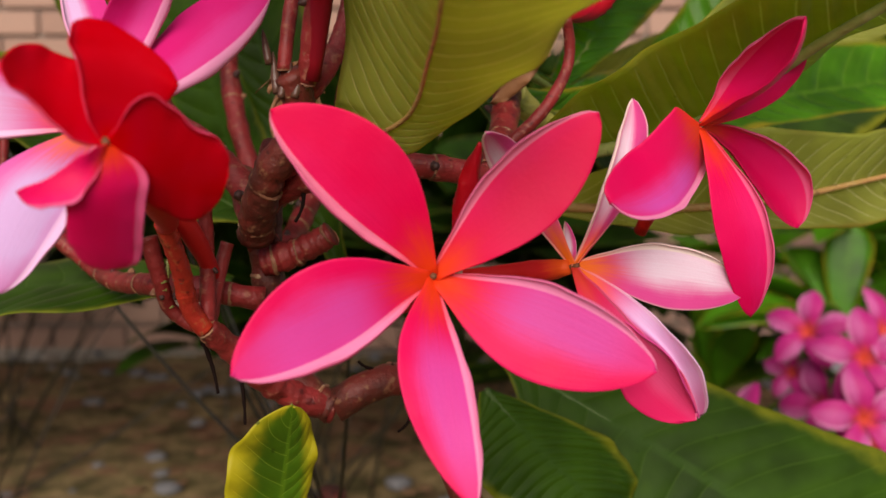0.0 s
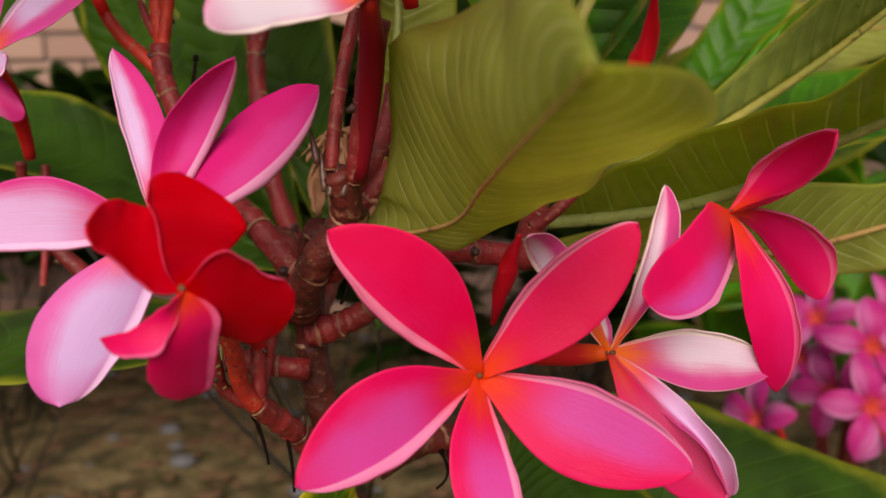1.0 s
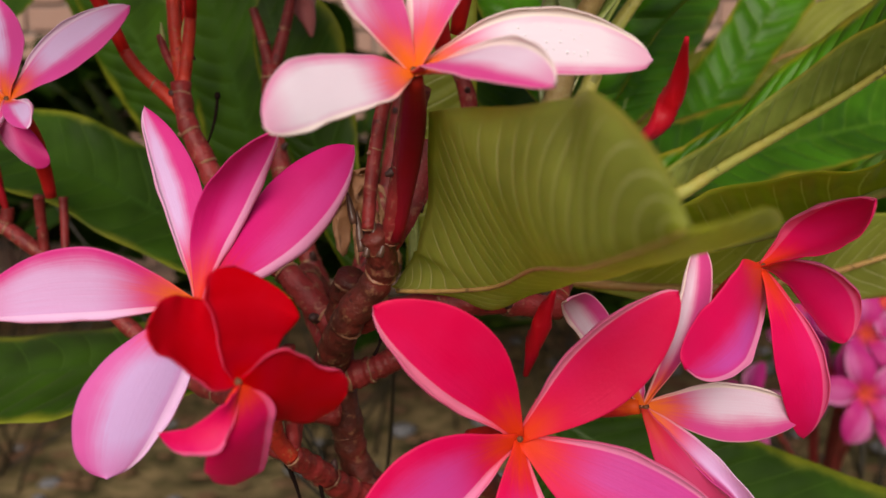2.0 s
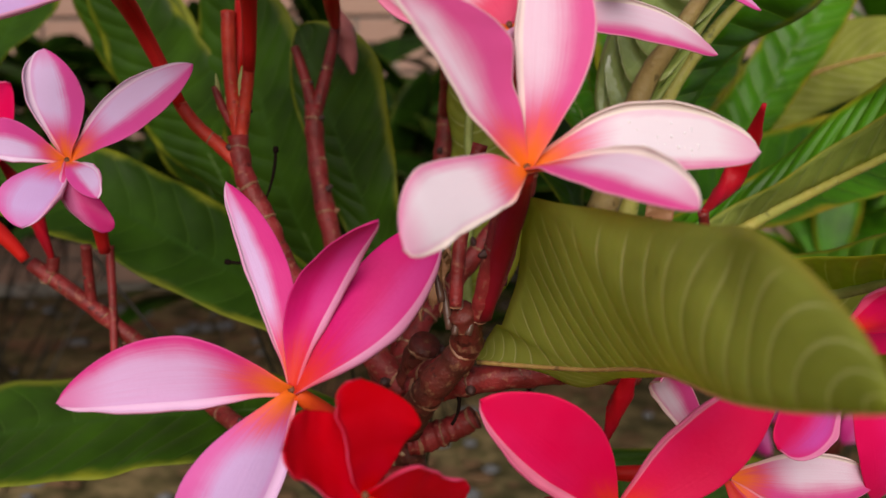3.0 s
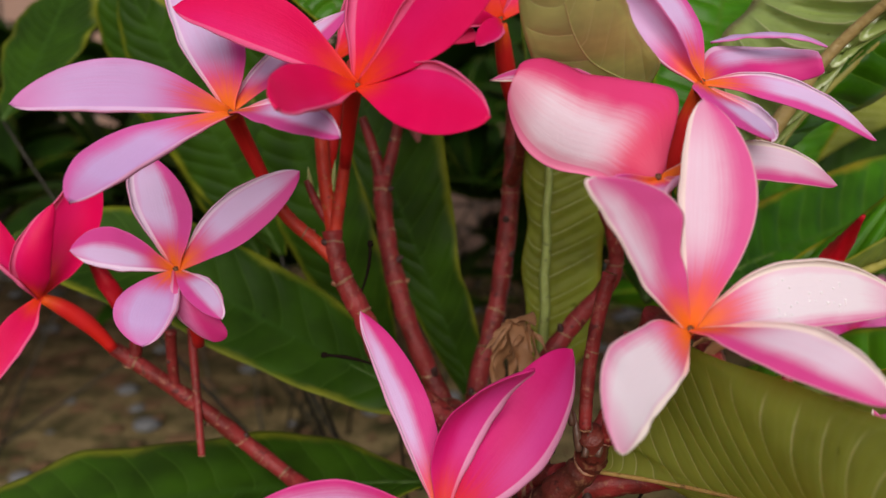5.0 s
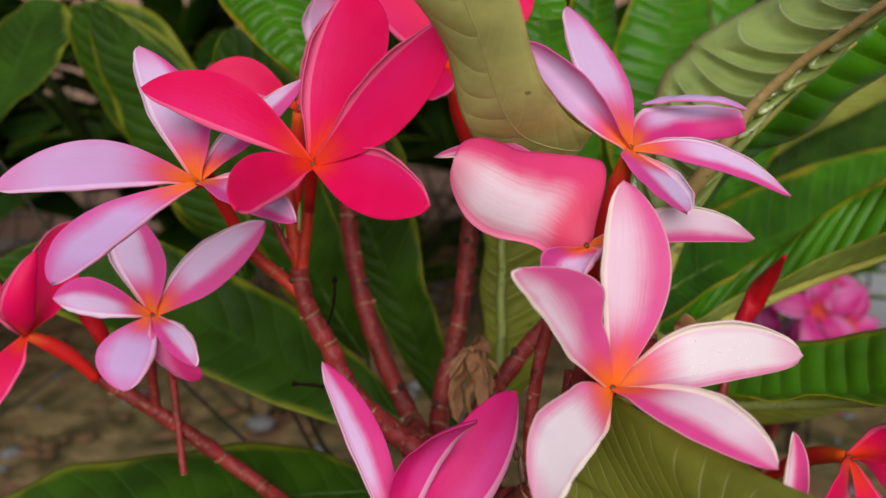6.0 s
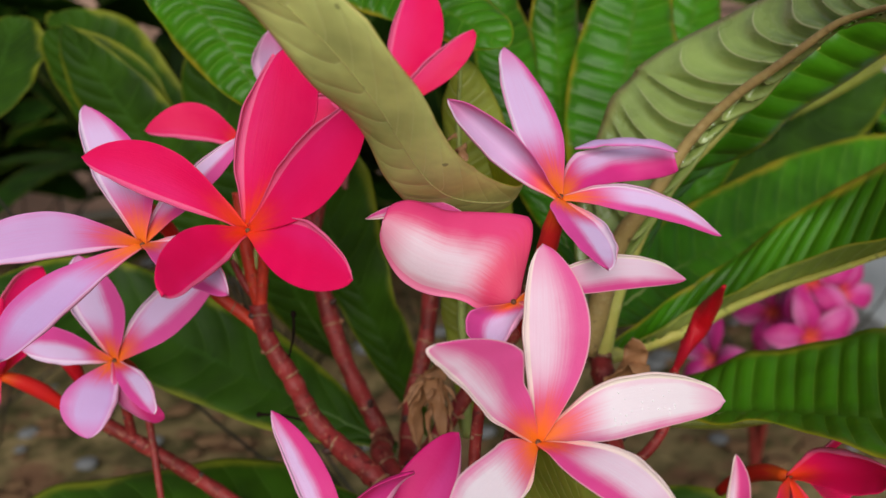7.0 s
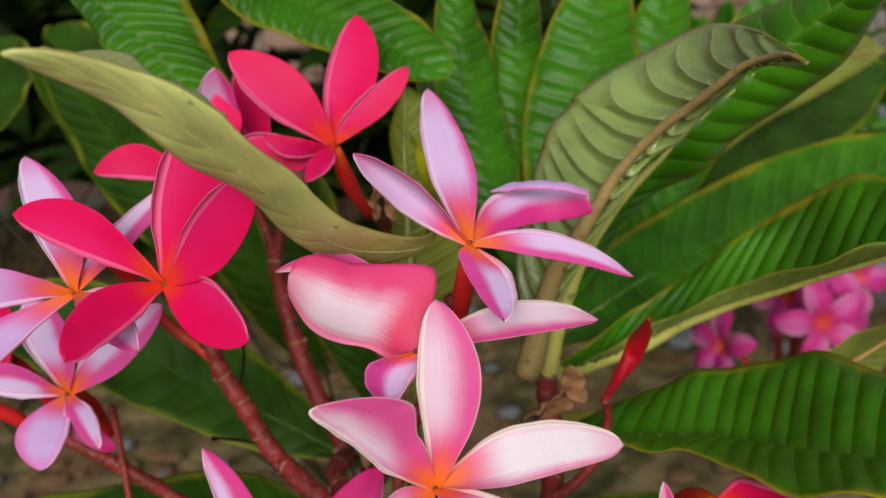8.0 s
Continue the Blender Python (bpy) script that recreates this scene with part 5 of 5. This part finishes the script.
twig([(-0.0297, 0.2075, 0.6565), (-0.0349, 0.2044, 0.6312), (-0.0359, 0.2019, 0.6193)], 0.0018, 0.0016, "dark red slender pedicel")
twig([(-0.0213, 0.2135, 0.6391), (-0.0254, 0.2101, 0.6242), (-0.0328, 0.2063, 0.6129)], 0.0024, 0.0026, "dark red stalk with brown scars")
bud([(0.0317, 0.2320, 0.6353), (0.0432, 0.2443, 0.6421), (0.0453, 0.2297, 0.6636)], 0.0034, 0.0006, "slim pointed red flower bud, tightly rolled")
twig([(0.0317, 0.2320, 0.6353), (0.0329, 0.2345, 0.6249), (0.0293, 0.2313, 0.6167), (0.0139, 0.2309, 0.6012)], 0.0014, 0.0018, "dark red stalk carrying the bud")
bud([(-0.1639, 0.2932, 0.6110), (-0.1696, 0.2941, 0.6295), (-0.1786, 0.2946, 0.6458)], 0.0030, 0.0006, "small pointed red flower bud")
bud([(0.0024, 0.2115, 0.5793), (0.0055, 0.2094, 0.5920), (0.0086, 0.2050, 0.6032)], 0.0026, 0.0005, "slim red flower bud standing upright")
bud([(-0.0750, 0.3524, 0.6990), (-0.0690, 0.3483, 0.6825), (-0.0661, 0.3454, 0.6701)], 0.0046, 0.0008, "pale pink hanging bud, withered")
remnant([(-0.0859, 0.2712, 0.6488), (-0.0874, 0.2698, 0.6426), (-0.0889, 0.2682, 0.6353)], 0.0010, 0.0008, "blackened dried flower remnant")
remnant([(-0.1000, 0.2645, 0.6165), (-0.0939, 0.2636, 0.6149), (-0.0830, 0.2621, 0.6124)], 0.0010, 0.0008, "blackened dried flower remnant")
remnant([(-0.0601, 0.2182, 0.5526), (-0.0587, 0.2175, 0.5458), (-0.0562, 0.2150, 0.5412)], 0.0010, 0.0008, "blackened dried hook on the stalk")
remnant([(-0.0525, 0.2208, 0.5479), (-0.0520, 0.2197, 0.5379), (-0.0501, 0.2171, 0.5325)], 0.0010, 0.0008, "blackened dried hook on the stalk")
remnant([(-0.0109, 0.2404, 0.5336), (-0.0101, 0.2396, 0.5266), (-0.0126, 0.2383, 0.5238)], 0.0010, 0.0008, "blackened dried hook on the stalk")
remnant([(-0.0150, 0.2432, 0.5410), (-0.0212, 0.2421, 0.5405), (-0.0237, 0.2414, 0.5431)], 0.0010, 0.0008, "blackened dried hook on the stalk")
remnant([(-0.0355, 0.2178, 0.5945), (-0.0351, 0.2163, 0.5882), (-0.0363, 0.2154, 0.5840)], 0.0010, 0.0008, "blackened dried hook under the leaf")
remnant([(-0.0165, 0.2152, 0.5972), (-0.0173, 0.2143, 0.5931), (-0.0188, 0.2140, 0.5910)], 0.0010, 0.0008, "blackened dried hook under the leaf")
far_flower((0.3520, 0.7210, 0.3810), 0.045, (-0.10, -0.95, 0.30), MAGENTA, 20)
far_flower((0.3650, 0.7510, 0.4250), 0.045, (-0.20, -0.90, 0.40), MAGENTA, 10)
far_flower((0.3620, 0.8080, 0.3660), 0.045, (-0.60, -0.60, 0.20), MAGENTA, 40)
far_flower((0.2540, 0.7050, 0.3750), 0.040, (-0.80, -0.40, 0.30), MAGENTA, 0)
far_flower((0.3492, 0.8270, 0.4324), 0.042, (-0.50, -0.70, 0.50), MAGENTA, 0)
far_flower((0.3426, 0.8426, 0.3900), 0.030, (-0.60, -0.60, 0.20), MAGENTA, 20)
far_flower((0.4155, 0.8270, 0.4324), 0.045, (0.30, -0.80, 0.50), MAGENTA, 15)
far_flower((0.4000, 0.8000, 0.3300), 0.045, (0.10, -0.80, 0.60), MAGENTA, 60)
far_flower((0.3960, 0.7552, 0.4074), 0.045, (0.30, -0.90, 0.20), MAGENTA, 50)
bract((-0.1030, 0.2780, 0.6628), (-0.1041, 0.2803, 0.6718), 0.0011, "pale green pointed bract tip")
bract((-0.1008, 0.2780, 0.6636), (-0.0996, 0.2795, 0.6702), 0.0009, "pale green pointed bract tip")
bract((-0.0966, 0.2763, 0.6663), (-0.0957, 0.2781, 0.6742), 0.0009, "pale green pointed bract tip")
bract((-0.0376, 0.2012, 0.6157), (-0.0385, 0.2029, 0.6235), 0.0011, "dark pointed bract with pale tip")
bract((-0.0362, 0.1998, 0.6140), (-0.0354, 0.2007, 0.6184), 0.0009, "dark pointed bract with pale tip")
bract((-0.0330, 0.1997, 0.6140), (-0.0316, 0.2007, 0.6186), 0.0010, "dark pointed bract with pale tip")
bract((-0.0346, 0.2017, 0.6182), (-0.0351, 0.2028, 0.6234), 0.0009, "dark pointed bract with pale tip")
bract((-0.0316, 0.2011, 0.6156), (-0.0297, 0.2015, 0.6179), 0.0010, "dark pointed bract with pale tip")
bract((-0.0669, 0.2072, 0.5716), (-0.0699, 0.2080, 0.5796), 0.0012, "pale green pointed bract tip")
bract((-0.0663, 0.2079, 0.5695), (-0.0655, 0.2086, 0.5762), 0.0010, "pale green pointed bract tip")
bract((-0.0661, 0.2104, 0.5643), (-0.0683, 0.2108, 0.5684), 0.0010, "pale green pointed bract tip")
bract((-0.0394, 0.2016, 0.6220), (-0.0407, 0.2026, 0.6285), 0.0010, "dark pointed bract with pale tip")
bract((-0.0364, 0.2026, 0.6152), (-0.0372, 0.2033, 0.6192), 0.0012, "dark pointed bract with pale tip")
bract((-0.0343, 0.2017, 0.6153), (-0.0329, 0.2024, 0.6200), 0.0010, "dark pointed bract with pale tip")
dry_bract([(-0.0425, 0.3183, 0.5853), (-0.0379, 0.3151, 0.5994), (-0.0303, 0.3126, 0.6085), (-0.0292, 0.3065, 0.6010)], 0.0060, "curled dry brown bract on the stalk")
dry_bract([(-0.0327, 0.3137, 0.5867), (-0.0341, 0.3134, 0.6020), (-0.0293, 0.3123, 0.6075), (-0.0322, 0.3061, 0.5980)], 0.0050, "curled dry brown bract on the stalk")
dry_bract([(-0.0475, 0.2574, 0.6024), (-0.0464, 0.2622, 0.6170), (-0.0404, 0.2610, 0.6277), (-0.0371, 0.2579, 0.6258)], 0.0070, "hanging dry brown leaf sheath")
dry_bract([(-0.0397, 0.2571, 0.6040), (-0.0409, 0.2598, 0.6177), (-0.0443, 0.2609, 0.6260), (-0.0504, 0.2567, 0.6182)], 0.0060, "hanging dry brown leaf sheath")
for dx, dz, w in ((-0.0035, 0.0010, 0.0018), (0.0010, -0.0015, 0.0022), (0.0042, 0.0020, 0.0016), (0.0065, -0.0005, 0.0014)):
    dry_bract([(-0.0440 + dx, 0.2560, 0.6010 + dz), (-0.0452 + dx * 1.4, 0.2600, 0.6120), (-0.0425 + dx * 0.8, 0.2590, 0.6240 + dz), (-0.0470 + dx * 2.0, 0.2565, 0.6180)], w, "thin curled strand of dry brown bract")
dry_bract([(-0.0344, 0.2826, 0.6854), (-0.0341, 0.2815, 0.6960), (-0.0306, 0.2815, 0.7017), (-0.0266, 0.2810, 0.7034)], 0.0060, "dry brown withered bud scale")
dry_bract([(-0.0286, 0.2818, 0.6840), (-0.0296, 0.2823, 0.6932), (-0.0261, 0.2824, 0.6989), (-0.0247, 0.2782, 0.6940)], 0.0060, "dry brown withered bud scale")
dry_bract([(0.0084, 0.2497, 0.6205), (0.0173, 0.2491, 0.6253), (0.0241, 0.2487, 0.6302), (0.0280, 0.2450, 0.6265)], 0.0120, "dry brown sheath at the leaf bases")
dry_bract([(0.0150, 0.2560, 0.6150), (0.0215, 0.2520, 0.6230), (0.0250, 0.2500, 0.6330), (0.0235, 0.2480, 0.6400)], 0.0090, "dry brown sheath at the leaf bases")
dry_bract([(-0.0382, 0.2196, 0.5930), (-0.0373, 0.2177, 0.5984), (-0.0345, 0.2150, 0.6009), (-0.0332, 0.2132, 0.5978)], 0.0050, "papery brown scar on the stalk")

# ---------------------------------------------------------------- the growth behind
def shrub(centre, size, leaves, length, skin, label, seed, base_z=0.0):
    """A shrub of thin stems and a crown of many long leaves."""
    rng = np.random.default_rng(seed)
    thing = new("shrub")
    thing.location = (centre[0], centre[1], base_z)
    tagged(thing, label, "shrub", "shrubs behind the plant")
    c = np.array(centre) - np.array((centre[0], centre[1], base_z))
    verts, faces, uvs = [], [], []
    heads = [c + rng.normal(0, 1, 3) * np.array(size) * 0.55 for _ in range(max(4, leaves // 16))]
    for h in heads:
        foot = np.array((rng.normal(0, 0.06), rng.normal(0, 0.06), -0.02))
        v, f, _ = tube([foot, (foot + h) / 2 + rng.normal(0, 0.03, 3), h], (0.0035, 0.002, 0.0015), 6, 8, 0.04, int(rng.integers(1e6)))
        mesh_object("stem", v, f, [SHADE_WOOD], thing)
    for i in range(leaves):
        h = heads[i % len(heads)]
        d = rng.normal(0, 1, 3)
        d[2] = abs(d[2]) * 0.6 + 0.15
        d /= np.linalg.norm(d)
        l = length * rng.uniform(0.65, 1.2)
        side = np.cross(d, (0, 0, 1))
        side /= np.linalg.norm(side)
        side = side * np.cos(0.5) + np.cross(side, d) * rng.uniform(-0.6, 0.6)
        tip = h + d * l - np.array((0, 0, 0.25 * l * rng.uniform(0.2, 1.2)))
        mid = h + d * l * 0.55
        w = l * 0.16
        v, f, uv, _, _ = blade([h, mid, tip], [mid - side * w + np.array((0, 0, 0.15 * w))], [mid + side * w + np.array((0, 0, 0.15 * w))], 0.1, 0.7, 0.4, 0.001, 10, 5, 0.0, 0.0, i)
        faces += [tuple(q + len(verts) for q in g) for g in f]
        verts += list(v)
        uvs += list(uv)
    mesh_object("crown", verts, faces, [skin], thing, "long narrow leaves", uvs=uvs)


# SHADE_TOP shrubs fill the dark background; their shade is in the leaf colour
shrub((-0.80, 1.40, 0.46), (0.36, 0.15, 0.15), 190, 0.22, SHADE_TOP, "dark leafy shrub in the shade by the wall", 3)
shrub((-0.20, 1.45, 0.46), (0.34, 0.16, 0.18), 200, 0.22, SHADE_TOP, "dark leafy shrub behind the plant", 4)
shrub((0.62, 1.25, 0.40), (0.24, 0.18, 0.22), 150, 0.18, GREEN_TOP, "green leafy shrub behind the plant", 5)
shrub((1.10, 1.80, 0.60), (0.35, 0.30, 0.30), 150, 0.24, GREEN_TOP, "tall green leafy shrub beside the path", 6)
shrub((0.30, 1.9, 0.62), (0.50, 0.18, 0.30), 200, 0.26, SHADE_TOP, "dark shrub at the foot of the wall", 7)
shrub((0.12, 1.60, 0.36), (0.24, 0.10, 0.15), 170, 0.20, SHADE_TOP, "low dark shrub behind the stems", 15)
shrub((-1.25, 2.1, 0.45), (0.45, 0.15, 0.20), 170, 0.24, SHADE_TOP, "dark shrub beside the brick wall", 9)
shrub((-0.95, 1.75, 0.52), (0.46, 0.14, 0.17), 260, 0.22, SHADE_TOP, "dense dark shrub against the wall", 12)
branch([(-0.08, 0.52, -0.03), (-0.07, 0.49, 0.2), (-0.06, 0.46, 0.42)], 0.012, 0.008, "old grey-brown stem of the plant behind")



# ---------------------------------------------------------------- water drops on the pale flower
pale = [o for o in scene.objects if o.get("label", "").startswith("pale cream-pink flower with water")][0]
skin_mesh = pale.children[2].data
k = Nodes("water")
k.bsdf.inputs["IOR"].default_value = 1.33
WATER = k.finish((0.86, 0.80, 0.84), 0.04)
rng = np.random.default_rng(8)
bm = bmesh.new()
for _ in range(34):
    p = skin_mesh.vertices[27 * int(rng.integers(12, 24)) + int(rng.integers(6, 19))]
    q = p.co
    r = float(rng.uniform(0.00012, 0.00032))
    bmesh.ops.create_icosphere(bm, subdivisions=2, radius=r, matrix=Matrix.Translation(q + p.normal * 0.25 * r))
me = bpy.data.meshes.new("water_drops")
bm.to_mesh(me)
bm.free()
me.polygons.foreach_set("use_smooth", [True] * len(me.polygons))
me.materials.append(WATER)
ob = new("water_drops", me)
ob.parent = pale
